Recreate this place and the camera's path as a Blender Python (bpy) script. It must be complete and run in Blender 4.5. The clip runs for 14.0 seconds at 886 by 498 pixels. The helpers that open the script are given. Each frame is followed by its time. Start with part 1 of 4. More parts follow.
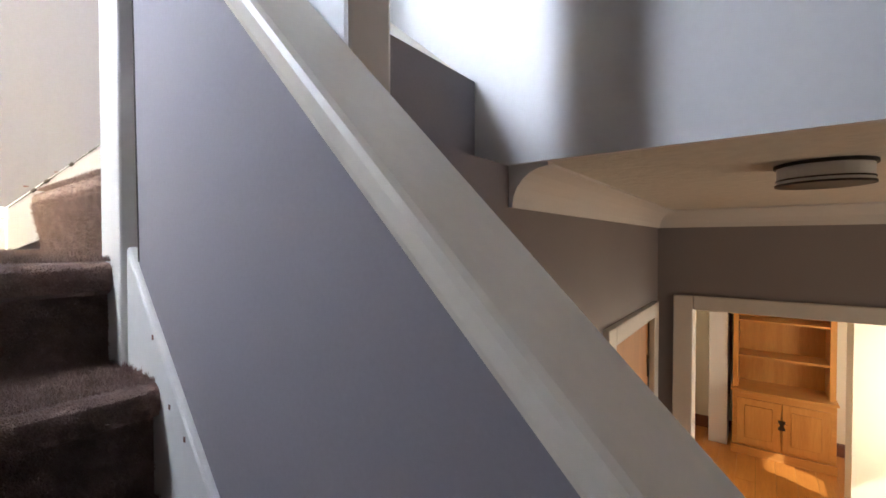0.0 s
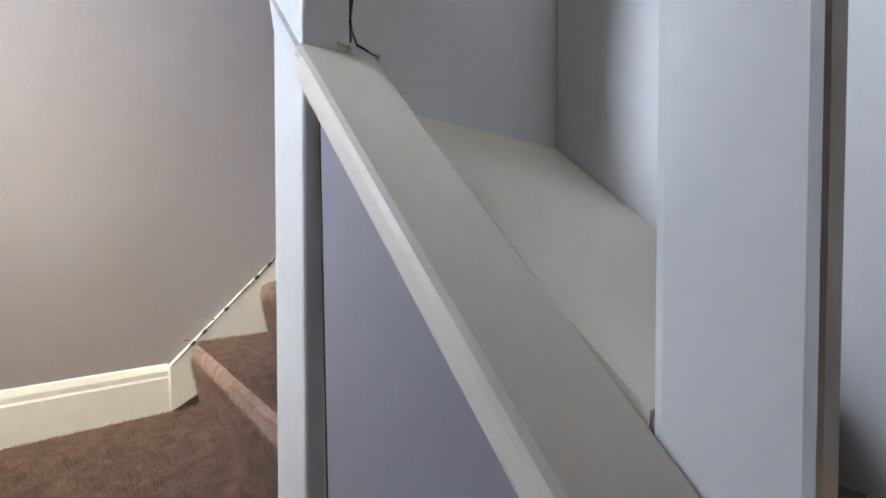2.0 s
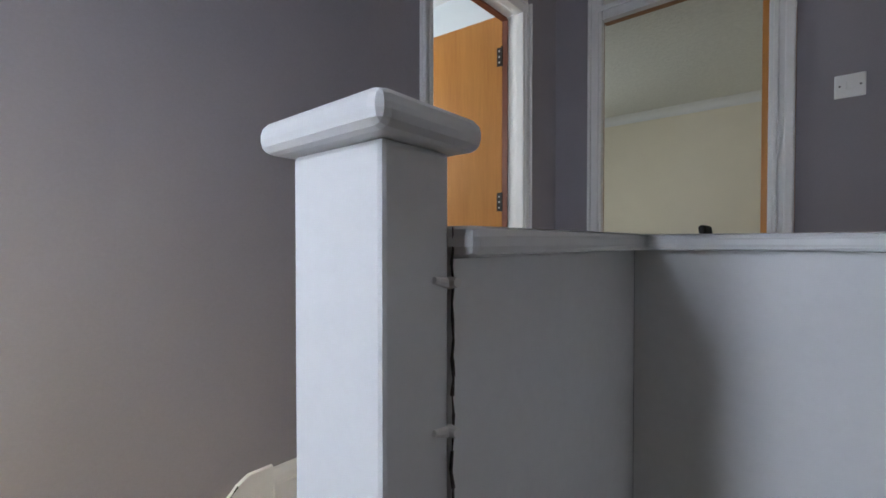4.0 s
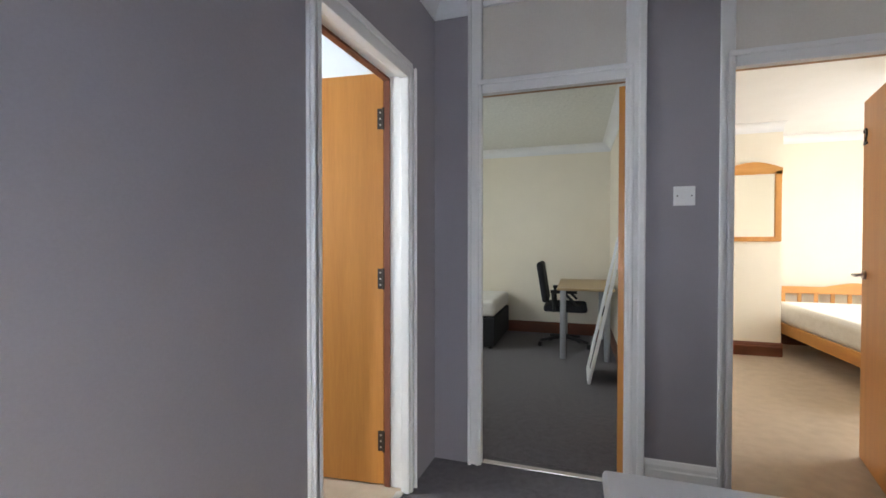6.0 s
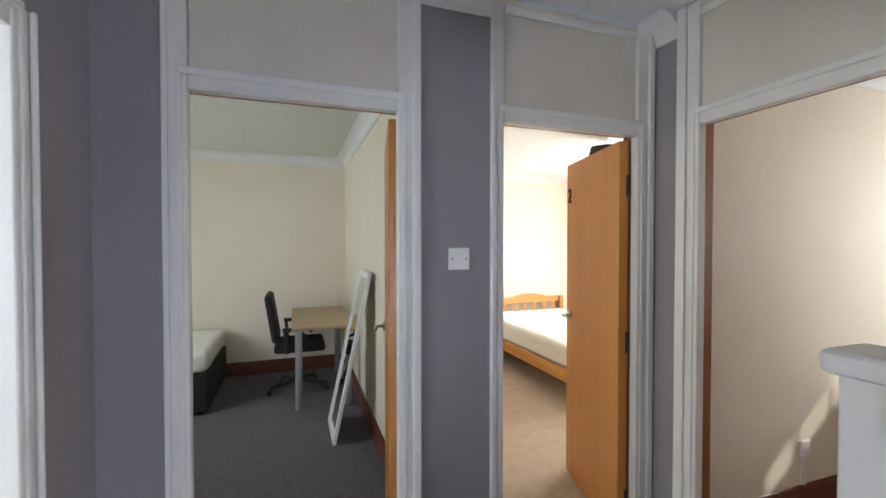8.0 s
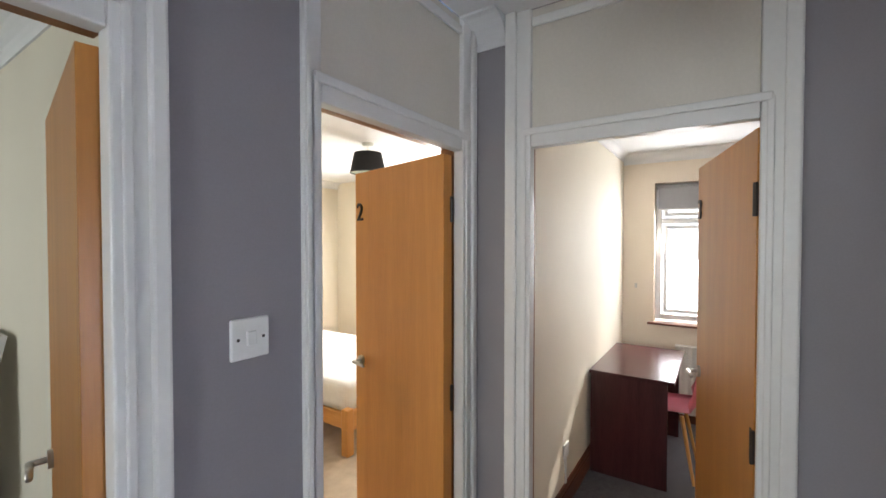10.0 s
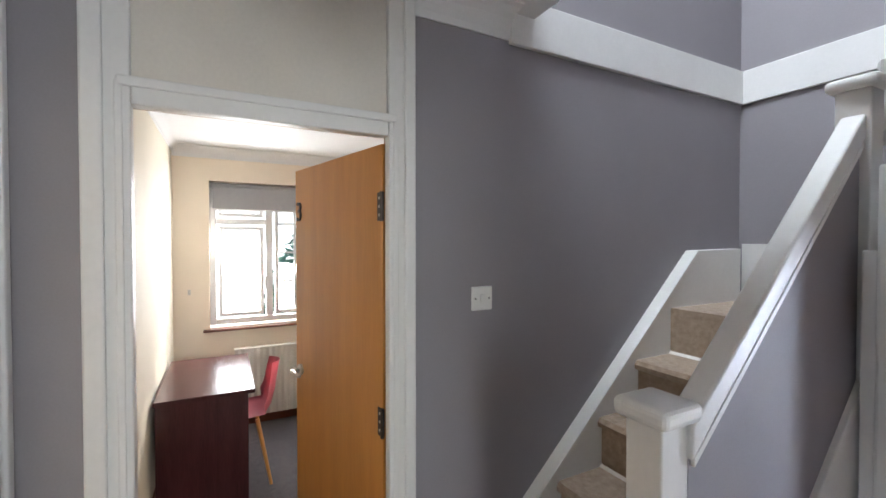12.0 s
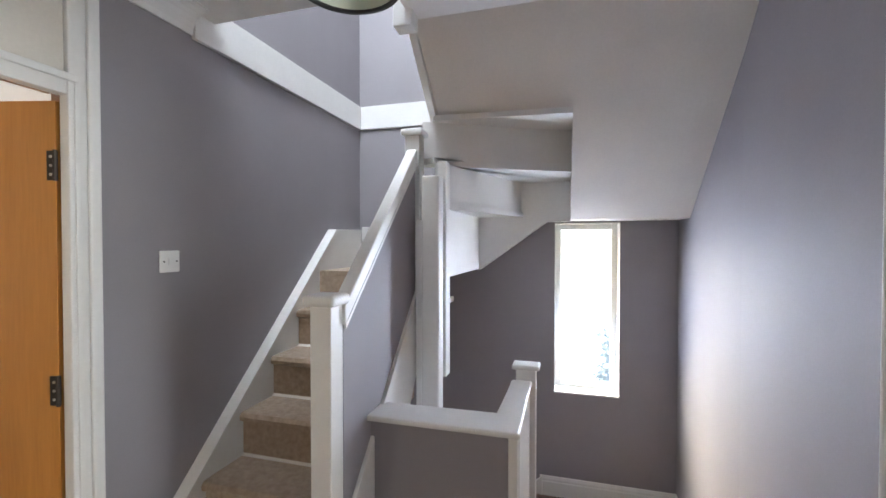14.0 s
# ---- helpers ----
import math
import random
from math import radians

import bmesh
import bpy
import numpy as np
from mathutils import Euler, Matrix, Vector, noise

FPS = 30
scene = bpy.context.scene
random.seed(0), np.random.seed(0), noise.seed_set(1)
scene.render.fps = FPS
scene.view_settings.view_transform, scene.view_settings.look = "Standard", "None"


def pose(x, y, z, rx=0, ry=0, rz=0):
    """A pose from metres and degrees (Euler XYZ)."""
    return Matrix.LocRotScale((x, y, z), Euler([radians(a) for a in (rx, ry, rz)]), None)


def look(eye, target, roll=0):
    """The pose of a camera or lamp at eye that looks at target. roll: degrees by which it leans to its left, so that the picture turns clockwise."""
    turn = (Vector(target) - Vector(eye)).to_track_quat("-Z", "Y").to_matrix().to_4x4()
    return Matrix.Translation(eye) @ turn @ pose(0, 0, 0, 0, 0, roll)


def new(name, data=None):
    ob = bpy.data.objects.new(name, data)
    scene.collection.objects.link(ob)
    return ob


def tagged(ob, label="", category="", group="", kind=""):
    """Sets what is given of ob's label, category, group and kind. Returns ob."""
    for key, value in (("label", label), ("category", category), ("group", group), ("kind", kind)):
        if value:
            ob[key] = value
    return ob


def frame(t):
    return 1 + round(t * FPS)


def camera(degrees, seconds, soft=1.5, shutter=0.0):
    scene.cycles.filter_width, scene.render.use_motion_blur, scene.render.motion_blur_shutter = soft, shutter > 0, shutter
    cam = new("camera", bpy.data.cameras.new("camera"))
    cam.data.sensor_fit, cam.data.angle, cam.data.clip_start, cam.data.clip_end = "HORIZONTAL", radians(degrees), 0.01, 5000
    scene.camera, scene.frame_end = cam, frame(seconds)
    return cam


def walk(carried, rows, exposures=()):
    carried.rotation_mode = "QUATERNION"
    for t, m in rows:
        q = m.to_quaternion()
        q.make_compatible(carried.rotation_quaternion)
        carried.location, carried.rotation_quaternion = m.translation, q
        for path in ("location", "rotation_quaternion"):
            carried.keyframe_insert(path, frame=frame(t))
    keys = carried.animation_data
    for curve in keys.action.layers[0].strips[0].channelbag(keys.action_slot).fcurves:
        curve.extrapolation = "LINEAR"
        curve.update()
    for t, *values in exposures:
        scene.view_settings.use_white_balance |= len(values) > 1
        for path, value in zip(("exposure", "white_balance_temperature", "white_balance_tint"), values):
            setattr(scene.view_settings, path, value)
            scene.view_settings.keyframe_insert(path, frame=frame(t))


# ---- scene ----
cam = camera(92.85, 14.0, soft=1.6)
PATH = [
    (0.0, 0.512, 2.382, -0.296, 89.0, -143.34),
    (0.5, 0.623, 2.393, -0.236, 89.0, -136.5),
    (1.0, 0.722, 2.395, -0.152, 89.08, -132.4),
    (1.5, 0.790, 2.380, -0.017, 89.0, -131.4),
    (2.0, 0.878, 2.342, 0.173, 88.72, -130.75),
    (2.5, 0.962, 2.335, 0.333, 88.85, -130.6),
    (3.0, 1.040, 2.347, 0.491, 89.2, -131.75),
    (3.5, 1.122, 2.318, 0.655, 88.84, -136.9),
    (4.0, 1.185, 2.309, 0.809, 89.09, -140.4),
    (4.2, 1.215, 2.305, 0.850, 89.1, -141.9),
    (5.25, 1.400, 2.280, 1.065, 88.9, -153.5),
    (6.3, 1.535, 2.198, 1.268, 88.87, -166.45),
    (6.5, 1.556, 2.17, 1.310, 88.6, -169.4),
    (7.0, 1.605, 2.016, 1.365, 89.0, -180.7),
    (7.2, 1.638, 1.940, 1.389, 89.04, -184.63),
    (8.25, 1.650, 1.500, 1.530, 88.9, -204.0),
    (9.3, 1.602, 1.110, 1.622, 88.8, -220.8),
    (9.5, 1.589, 1.042, 1.631, 88.8, -224.5),
    (10.0, 1.557, 0.876, 1.641, 88.84, -236.63),
    (10.5, 1.516, 0.732, 1.637, 88.97, -253.6),
    (11.0, 1.428, 0.634, 1.636, 88.96, -265.81),
    (11.5, 1.354, 0.557, 1.642, 89.05, -279.7),
    (12.0, 1.362, 0.475, 1.643, 89.0, -297.42),
    (12.5, 1.390, 0.365, 1.630, 89.25, -314.89),
    (13.0, 1.455, 0.241, 1.608, 89.26, -321.53),
    (13.2, 1.494, 0.192, 1.594, 89.23, -324.85),
    (13.5, 1.529, 0.105, 1.573, 89.15, -332.17),
    (14.0, 1.600, -0.046, 1.509, 89.04, -344.08),
]
walk(cam, [(t, pose(x, y, z, rx, 0, rz)) for t, x, y, z, rx, rz in PATH],
     exposures=[(0.0, 1.22), (1.0, 0.82), (2.0, 0.05), (3.0, -0.52), (4.0, -0.75), (4.2, -0.75), (6.3, 0.0),
                (9.5, 0.02), (10.5, 0.0), (11.5, 0.22), (12.5, 0.16), (13.0, -0.32), (13.5, 0.02), (14.0, 0.55)])

# ---- world and light ----
world = bpy.data.worlds.new("sky")
scene.world = world
world.use_nodes = True
wn = world.node_tree
sky = wn.nodes.new("ShaderNodeTexSky")
sky.sky_type = 'NISHITA'
sky.sun_disc = False
sky.sun_elevation = radians(33.5)
sky.sun_rotation = radians(300)
wn.links.new(sky.outputs[0], wn.nodes["Background"].inputs[0])
wn.nodes["Background"].inputs[1].default_value = 0.12


def sun_lamp():
    d = bpy.data.lights.new("sun", 'SUN')
    d.energy, d.angle, d.color = 2.5, radians(0.6), (1.0, 0.94, 0.85)
    ob = new("sun", d)
    ob.matrix_world = look((-6, 3.5, 4.6), (0, 0, 0))
    return ob


def area_lamp(name, eye, target, w, h, power, color):
    d = bpy.data.lights.new(name, 'AREA')
    d.shape, d.size, d.size_y, d.energy, d.color = 'RECTANGLE', w, h, power, color
    ob = new(name, d)
    ob.matrix_world = look(eye, target)
    return ob


sun_lamp()
DAY = (0.93, 0.97, 1.0)
area_lamp("daylight_stair_window", (1.685, 3.19, 1.03), (1.70, 1.6, 0.4), 0.19, 1.1, 23, (0.70, 0.79, 1.0))
glare = area_lamp("sunlit_stair_window", (1.675, 3.165, 0.85), (2.34, 2.15, -0.3), 0.17, 0.75, 3.6, (1.0, 0.85, 0.48))
glare.data.spread = radians(90)
area_lamp("sunlit_sky_outside", (1.30, 3.95, 1.95), (1.80, 3.10, 0.9), 0.6, 0.8, 85, (1.0, 0.85, 0.5))
area_lamp("daylight_skylight", (0.5, 1.3, 4.55), (0.5, 2.1, 2.0), 0.9, 0.9, 84, (0.82, 0.9, 1.0))
area_lamp("daylight_room_3", (-2.92, 0.72, 1.5), (0.0, 0.65, 0.7), 0.75, 1.2, 40, (0.97, 0.98, 1.0))
area_lamp("daylight_room_2", (-2.62, -2.0, 1.5), (0.0, -2.0, 1.0), 1.3, 1.2, 85, (1.0, 0.98, 0.95))
area_lamp("daylight_room_1", (3.95, -1.7, 1.5), (1.0, -2.2, 1.0), 1.3, 1.2, 23, (0.90, 0.98, 1.0))
area_lamp("daylight_room_0", (3.82, 0.9, 1.6), (2.3, 0.6, 1.3), 0.8, 0.9, 40, (0.92, 0.97, 1.0))
area_lamp("daylight_dining_room", (-0.85, -1.8, -1.4), (0.6, -2.2, -1.7), 1.2, 1.3, 20, (1.0, 0.86, 0.68))
# added fill that brightens the hall; no opening or lamp stands there
area_lamp("fill_hall", (-1.25, 0.8, -1.4), (0.8, 0.6, -1.2), 0.6, 1.2, 5.5, (1.0, 0.78, 0.56))

# ---- materials ----


def mat(name, col, rough=0.6, var=0.08, scale=6.0, fine=220.0, bump=0.03, metal=0.0, tint=None, detail=4.0, dist=0.002, sheen=0.0):
    m = bpy.data.materials.new(name)
    m.use_nodes = True
    nt = m.node_tree
    b = nt.nodes["Principled BSDF"]
    tc = nt.nodes.new("ShaderNodeTexCoord")
    n1 = nt.nodes.new("ShaderNodeTexNoise")
    n1.inputs["Scale"].default_value, n1.inputs["Detail"].default_value = scale, detail
    n2 = nt.nodes.new("ShaderNodeTexNoise")
    n2.inputs["Scale"].default_value, n2.inputs["Detail"].default_value = fine, 3.0
    ramp = nt.nodes.new("ShaderNodeMix")
    ramp.data_type = 'RGBA'
    lo = tint or [c * (1 - var) for c in col]
    hi = [min(1, c * (1 + var)) for c in col]
    ramp.inputs["A"].default_value = (*lo, 1)
    ramp.inputs["B"].default_value = (*hi, 1)
    nt.links.new(tc.outputs["Object"], n1.inputs["Vector"])
    nt.links.new(tc.outputs["Object"], n2.inputs["Vector"])
    mx = nt.nodes.new("ShaderNodeMath")
    mx.operation = 'MULTIPLY_ADD'
    nt.links.new(n2.outputs["Fac"], mx.inputs[0])
    mx.inputs[1].default_value = 0.35
    sc = nt.nodes.new("ShaderNodeMath")
    sc.operation = 'MULTIPLY'
    nt.links.new(n1.outputs["Fac"], sc.inputs[0])
    sc.inputs[1].default_value = 0.65
    nt.links.new(sc.outputs[0], mx.inputs[2])
    rg = nt.nodes.new("ShaderNodeMapRange")
    rg.inputs["From Min"].default_value, rg.inputs["From Max"].default_value = 0.32, 0.68
    nt.links.new(mx.outputs[0], rg.inputs["Value"])
    nt.links.new(rg.outputs[0], ramp.inputs["Factor"])
    nt.links.new(ramp.outputs["Result"], b.inputs["Base Color"])
    b.inputs["Roughness"].default_value = rough
    b.inputs["Metallic"].default_value = metal
    if sheen:
        b.inputs["Sheen Weight"].default_value = sheen
    if bump:
        bp = nt.nodes.new("ShaderNodeBump")
        bp.inputs["Strength"].default_value, bp.inputs["Distance"].default_value = min(1, bump * 8), dist
        nt.links.new(mx.outputs[0], bp.inputs["Height"])
        nt.links.new(bp.outputs[0], b.inputs["Normal"])
    return m


def wood(name, col, dark, rough=0.4, stretch=(1.2, 1.2, 14.0), scale=3.0, bump=0.1):
    """Grain that runs along the axis with the smallest stretch."""
    m = bpy.data.materials.new(name)
    m.use_nodes = True
    nt = m.node_tree
    b = nt.nodes["Principled BSDF"]
    tc = nt.nodes.new("ShaderNodeTexCoord")
    mp = nt.nodes.new("ShaderNodeMapping")
    mp.inputs["Scale"].default_value = stretch
    oi = nt.nodes.new("ShaderNodeObjectInfo")
    ad = nt.nodes.new("ShaderNodeVectorMath")
    nt.links.new(tc.outputs["Object"], ad.inputs[0])
    sc = nt.nodes.new("ShaderNodeMath")
    sc.operation = 'MULTIPLY'
    sc.inputs[1].default_value = 7.0
    nt.links.new(oi.outputs["Random"], sc.inputs[0])
    nt.links.new(sc.outputs[0], ad.inputs[1])
    nt.links.new(ad.outputs[0], mp.inputs["Vector"])
    n1 = nt.nodes.new("ShaderNodeTexNoise")
    n1.inputs["Scale"].default_value, n1.inputs["Detail"].default_value, n1.inputs["Distortion"].default_value = scale, 6.0, 0.6
    n2 = nt.nodes.new("ShaderNodeTexNoise")
    n2.inputs["Scale"].default_value, n2.inputs["Detail"].default_value = scale * 9, 4.0
    nt.links.new(mp.outputs[0], n1.inputs["Vector"])
    nt.links.new(mp.outputs[0], n2.inputs["Vector"])
    mx = nt.nodes.new("ShaderNodeMath")
    mx.operation = 'MULTIPLY_ADD'
    mx.inputs[1].default_value = 0.4
    nt.links.new(n2.outputs["Fac"], mx.inputs[0])
    s2 = nt.nodes.new("ShaderNodeMath")
    s2.operation = 'MULTIPLY'
    s2.inputs[1].default_value = 0.6
    nt.links.new(n1.outputs["Fac"], s2.inputs[0])
    nt.links.new(s2.outputs[0], mx.inputs[2])
    rp = nt.nodes.new("ShaderNodeValToRGB")
    rp.color_ramp.elements[0].position, rp.color_ramp.elements[1].position = 0.3, 0.68
    rp.color_ramp.elements[0].color, rp.color_ramp.elements[1].color = (*dark, 1), (*col, 1)
    nt.links.new(mx.outputs[0], rp.inputs["Fac"])
    nt.links.new(rp.outputs[0], b.inputs["Base Color"])
    b.inputs["Roughness"].default_value = rough
    bp = nt.nodes.new("ShaderNodeBump")
    bp.inputs["Strength"].default_value, bp.inputs["Distance"].default_value = bump, 0.001
    nt.links.new(mx.outputs[0], bp.inputs["Height"])
    nt.links.new(bp.outputs[0], b.inputs["Normal"])
    return m


def glow(name, col, strength):
    m = bpy.data.materials.new(name)
    m.use_nodes = True
    b = m.node_tree.nodes["Principled BSDF"]
    b.inputs["Base Color"].default_value = (*col, 1)
    b.inputs["Emission Color"].default_value = (*col, 1)
    b.inputs["Emission Strength"].default_value = strength
    return m


def glass(name, rough=0.0, col=(1, 1, 1)):
    m = bpy.data.materials.new(name)
    m.use_nodes = True
    b = m.node_tree.nodes["Principled BSDF"]
    b.inputs["Base Color"].default_value = (*col, 1)
    b.inputs["Transmission Weight"].default_value = 1.0
    b.inputs["Roughness"].default_value = rough
    b.inputs["IOR"].default_value = 1.1
    return m


GREY = mat("grey_wall_paint", (0.278, 0.260, 0.277), 0.62, 0.06, 2.5, 160, 0.03)
WHITE = mat("white_gloss_paint", (0.74, 0.735, 0.715), 0.36, 0.04, 5.0, 60, 0.015, dist=0.002)
# white gloss with warm light on rail, shelf and bead put into its colour
WARMLIT = mat("warm_lit_gloss_paint", (0.79, 0.73, 0.61), 0.4, 0.05, 4.0, 60, 0.02)
AGED_CREAM = mat("aged_cream_paint", (0.66, 0.62, 0.55), 0.5, 0.06, 3.0, 90, 0.03)
OFFWHITE = mat("aged_white_paint", (0.75, 0.72, 0.68), 0.5, 0.06, 3.0, 90, 0.03)
CEIL = mat("white_ceiling_paint", (0.76, 0.76, 0.76), 0.85, 0.03, 4.0, 120, 0.03)
ARTEX = mat("stippled_ceiling", (0.70, 0.70, 0.66), 0.85, 0.06, 28.0, 70, 0.12, dist=0.012)
CREAM = mat("cream_wall_paint", (0.78, 0.72, 0.60), 0.7, 0.03, 3.0, 150, 0.02)
PEACH = mat("pale_peach_wall_paint", (0.80, 0.70, 0.58), 0.7, 0.03, 3.0, 150, 0.02)
BLUEWHITE = mat("pale_blue_wall_paint", (0.70, 0.76, 0.80), 0.7, 0.03, 3.0, 150, 0.02)
STAIR_CARPET = mat("brown_stair_carpet", (0.41, 0.275, 0.23), 0.95, 0.0, 30.0, 420, 0.125, tint=(0.18, 0.118, 0.098), dist=0.012, sheen=0.08)
BEIGE_CARPET = mat("beige_ribbed_stair_carpet", (0.46, 0.36, 0.27), 0.95, 0.0, 40.0, 300, 0.125, tint=(0.29, 0.215, 0.155), dist=0.006, sheen=0.2)
DARK_CARPET = mat("dark_grey_carpet", (0.095, 0.085, 0.095), 0.95, 0.0, 25.0, 300, 0.125, tint=(0.045, 0.04, 0.046), dist=0.008, sheen=0.2)
SAND_CARPET = mat("sand_carpet", (0.50, 0.40, 0.29), 0.95, 0.0, 12.0, 300, 0.1, tint=(0.40, 0.315, 0.225), dist=0.005, sheen=0.2)
DOORWOOD = wood("oak_veneer", (0.57, 0.25, 0.055), (0.45, 0.18, 0.036), 0.38, (9, 9, 0.55), 1.6, 0.06)
REDWOOD = wood("stained_door_lining", (0.20, 0.062, 0.03), (0.12, 0.034, 0.018), 0.4, (9, 9, 0.6), 2.0)
OAKLINING = wood("oak_door_lining", (0.33, 0.14, 0.04), (0.22, 0.085, 0.025), 0.4, (9, 9, 0.6), 2.0)
SKIRTWOOD = wood("stained_skirting", (0.18, 0.055, 0.025), (0.10, 0.03, 0.014), 0.35, (0.8, 0.8, 9), 2.0)
PINE = wood("varnished_pine", (0.66, 0.34, 0.10), (0.50, 0.21, 0.05), 0.35, (9, 9, 0.7), 1.5)
PINE_H = wood("varnished_pine_boards", (0.66, 0.34, 0.10), (0.50, 0.21, 0.05), 0.35, (0.7, 0.7, 9), 1.5)
BEECH = wood("pale_beech_top", (0.50, 0.37, 0.20), (0.43, 0.30, 0.155), 0.4, (1, 9, 9), 2.0)
MAHOGANY = wood("dark_mahogany_laminate", (0.075, 0.02, 0.022), (0.035, 0.009, 0.011), 0.22, (8, 8, 0.7), 2.0)
LAMINATE = wood("honey_floor_boards", (0.62, 0.27, 0.06), (0.45, 0.165, 0.03), 0.3, (9, 0.7, 9), 1.6)
BLACK = mat("black_plastic", (0.012, 0.012, 0.014), 0.5, 0.2, 20, 200, 0.02)
FABRIC = mat("black_fabric", (0.016, 0.016, 0.019), 0.9, 0.3, 60, 500, 0.1, dist=0.003)
STEEL = mat("brushed_nickel", (0.55, 0.53, 0.50), 0.28, 0.05, 20, 300, 0.01, metal=1.0)
GREYSTEEL = mat("silver_leg_paint", (0.42, 0.44, 0.47), 0.35, 0.04, 10, 100, 0.01, metal=0.6)
BRONZE = mat("dark_bronze_hinge", (0.05, 0.042, 0.038), 0.4, 0.2, 40, 200, 0.02, metal=0.7)
PLASTIC = mat("white_plastic", (0.80, 0.80, 0.78), 0.3, 0.02, 8, 80, 0.0)
UPVC = mat("white_window_plastic", (0.82, 0.82, 0.82), 0.3, 0.02, 8, 80, 0.0)
PINK = mat("pink_plastic", (0.72, 0.22, 0.27), 0.4, 0.03, 8, 80, 0.0)
MATTRESS = mat("white_quilted_mattress", (0.76, 0.74, 0.70), 0.8, 0.04, 14, 120, 0.1, dist=0.01)
BLIND = mat("grey_blind_fabric", (0.36, 0.36, 0.38), 0.8, 0.04, 30, 300, 0.05)
RADIATOR = mat("white_enamel", (0.76, 0.74, 0.69), 0.35, 0.03, 6, 60, 0.0)
SHADE_OUT = mat("black_lampshade_fabric", (0.014, 0.013, 0.015), 0.85, 0.2, 60, 400, 0.05)
SHADE_IN = mat("pale_green_shade_lining", (0.62, 0.68, 0.58), 0.7, 0.03, 20, 200, 0.0)
MIRROR = mat("mirror_glass", (0.86, 0.88, 0.86), 0.03, 0.0, 4, 40, 0.0, metal=1.0)
CRACK = mat("dark_gap_filler", (0.055, 0.042, 0.034), 0.9, 0.5, 30, 200, 0.1)
FROST = mat("frosted_glass", (0.85, 0.88, 0.9), 0.5, 0.03, 30, 120, 0.0)
OUTSIDE = glow("bright_sky_backdrop", (0.93, 0.97, 1.0), 1.6)
GLASS = glass("clear_glass")


def leafy(m, share):
    """Lets some of the light through, as thin leaves do."""
    nt = m.node_tree
    b, out = nt.nodes["Principled BSDF"], nt.nodes["Material Output"]
    tr, mx = nt.nodes.new("ShaderNodeBsdfTranslucent"), nt.nodes.new("ShaderNodeMixShader")
    src = b.inputs["Base Color"].links[0].from_socket
    nt.links.new(src, tr.inputs["Color"])
    mx.inputs[0].default_value = share
    nt.links.new(b.outputs[0], mx.inputs[1])
    nt.links.new(tr.outputs[0], mx.inputs[2])
    nt.links.new(mx.outputs[0], out.inputs["Surface"])
    return m


# both leaf colours are lightened: overexposed outdoor haze is put into them
HAZEDLEAF = leafy(mat("hazed_shrub_leaf", (0.38, 0.48, 0.58), 0.6, 0.35, 12, 60, 0.0), 0.5)
LEAF = leafy(mat("conifer_leaf", (0.28, 0.48, 0.40), 0.7, 0.5, 9, 60, 0.0), 0.5)

# ---- building helpers ----
ORIGIN = {}


def thing(name, at, label, category, kind="", group="", slide=0.0):
    """An empty at its base; slide: how far along x the whole thing stands from the plan it is drawn on."""
    ob = new(name)
    ob.location = Vector(at) + Vector((slide, 0, 0))
    ob.empty_display_size = 0.1
    ORIGIN[name_of(ob)] = Vector(at)
    tagged(ob, label, category, group, kind)
    return ob


def name_of(ob):
    return ob.name


def mesh_from(bm, name, material, origin):
    bmesh.ops.translate(bm, verts=bm.verts, vec=-origin)
    bmesh.ops.recalc_face_normals(bm, faces=bm.faces)
    me = bpy.data.meshes.new(name)
    bm.to_mesh(me)
    bm.free()
    me.materials.append(material)
    return me


def part(name, bm, material, parent, label="", smooth=False):
    o = ORIGIN[name_of(parent)]
    me = mesh_from(bm, name, material, o)
    if smooth:
        for p in me.polygons:
            p.use_smooth = True
    ob = new(name, me)
    ob.parent = parent
    ORIGIN[name_of(ob)] = o
    if label:
        ob["label"] = label
    return ob


def solid(name, bm, material, label, category, kind="structure", at=(0, 0, 0)):
    ob = new(name, mesh_from(bm, name, material, Vector(at)))
    ob.location = at
    ORIGIN[name_of(ob)] = Vector(at)
    return tagged(ob, label, category, "", kind)


def box(x0, x1, y0, y1, z0, z1, bevel=0.0, bm=None, seg=2):
    bm = bm or bmesh.new()
    m = pose((x0 + x1) / 2, (y0 + y1) / 2, (z0 + z1) / 2) @ Matrix.Diagonal((abs(x1 - x0), abs(y1 - y0), abs(z1 - z0), 1))
    r = bmesh.ops.create_cube(bm, size=1, matrix=m)
    if bevel:
        es = {e for v in r["verts"] for e in v.link_edges}
        bmesh.ops.bevel(bm, geom=list(es), offset=bevel, segments=seg, affect='EDGES', profile=0.5)
    return bm


def prism(pts, axis, a, b, bevel=0.0, bm=None):
    """Extrudes an outline along x, y or z from a to b. The outline's pairs are the two other axes in order."""
    bm = bm or bmesh.new()

    def put(p, v):
        return {"x": (v, p[0], p[1]), "y": (p[0], v, p[1]), "z": (p[0], p[1], v)}[axis]
    lo = [bm.verts.new(put(p, a)) for p in pts]
    hi = [bm.verts.new(put(p, b)) for p in pts]
    n = len(pts)
    fs = [bm.faces.new(lo), bm.faces.new(hi[::-1])]
    for i in range(n):
        fs.append(bm.faces.new((lo[i], lo[(i + 1) % n], hi[(i + 1) % n], hi[i])))
    if bevel:
        es = {e for f in fs for e in f.edges}
        bmesh.ops.bevel(bm, geom=list(es), offset=bevel, segments=2, affect='EDGES', profile=0.5)
    return bm


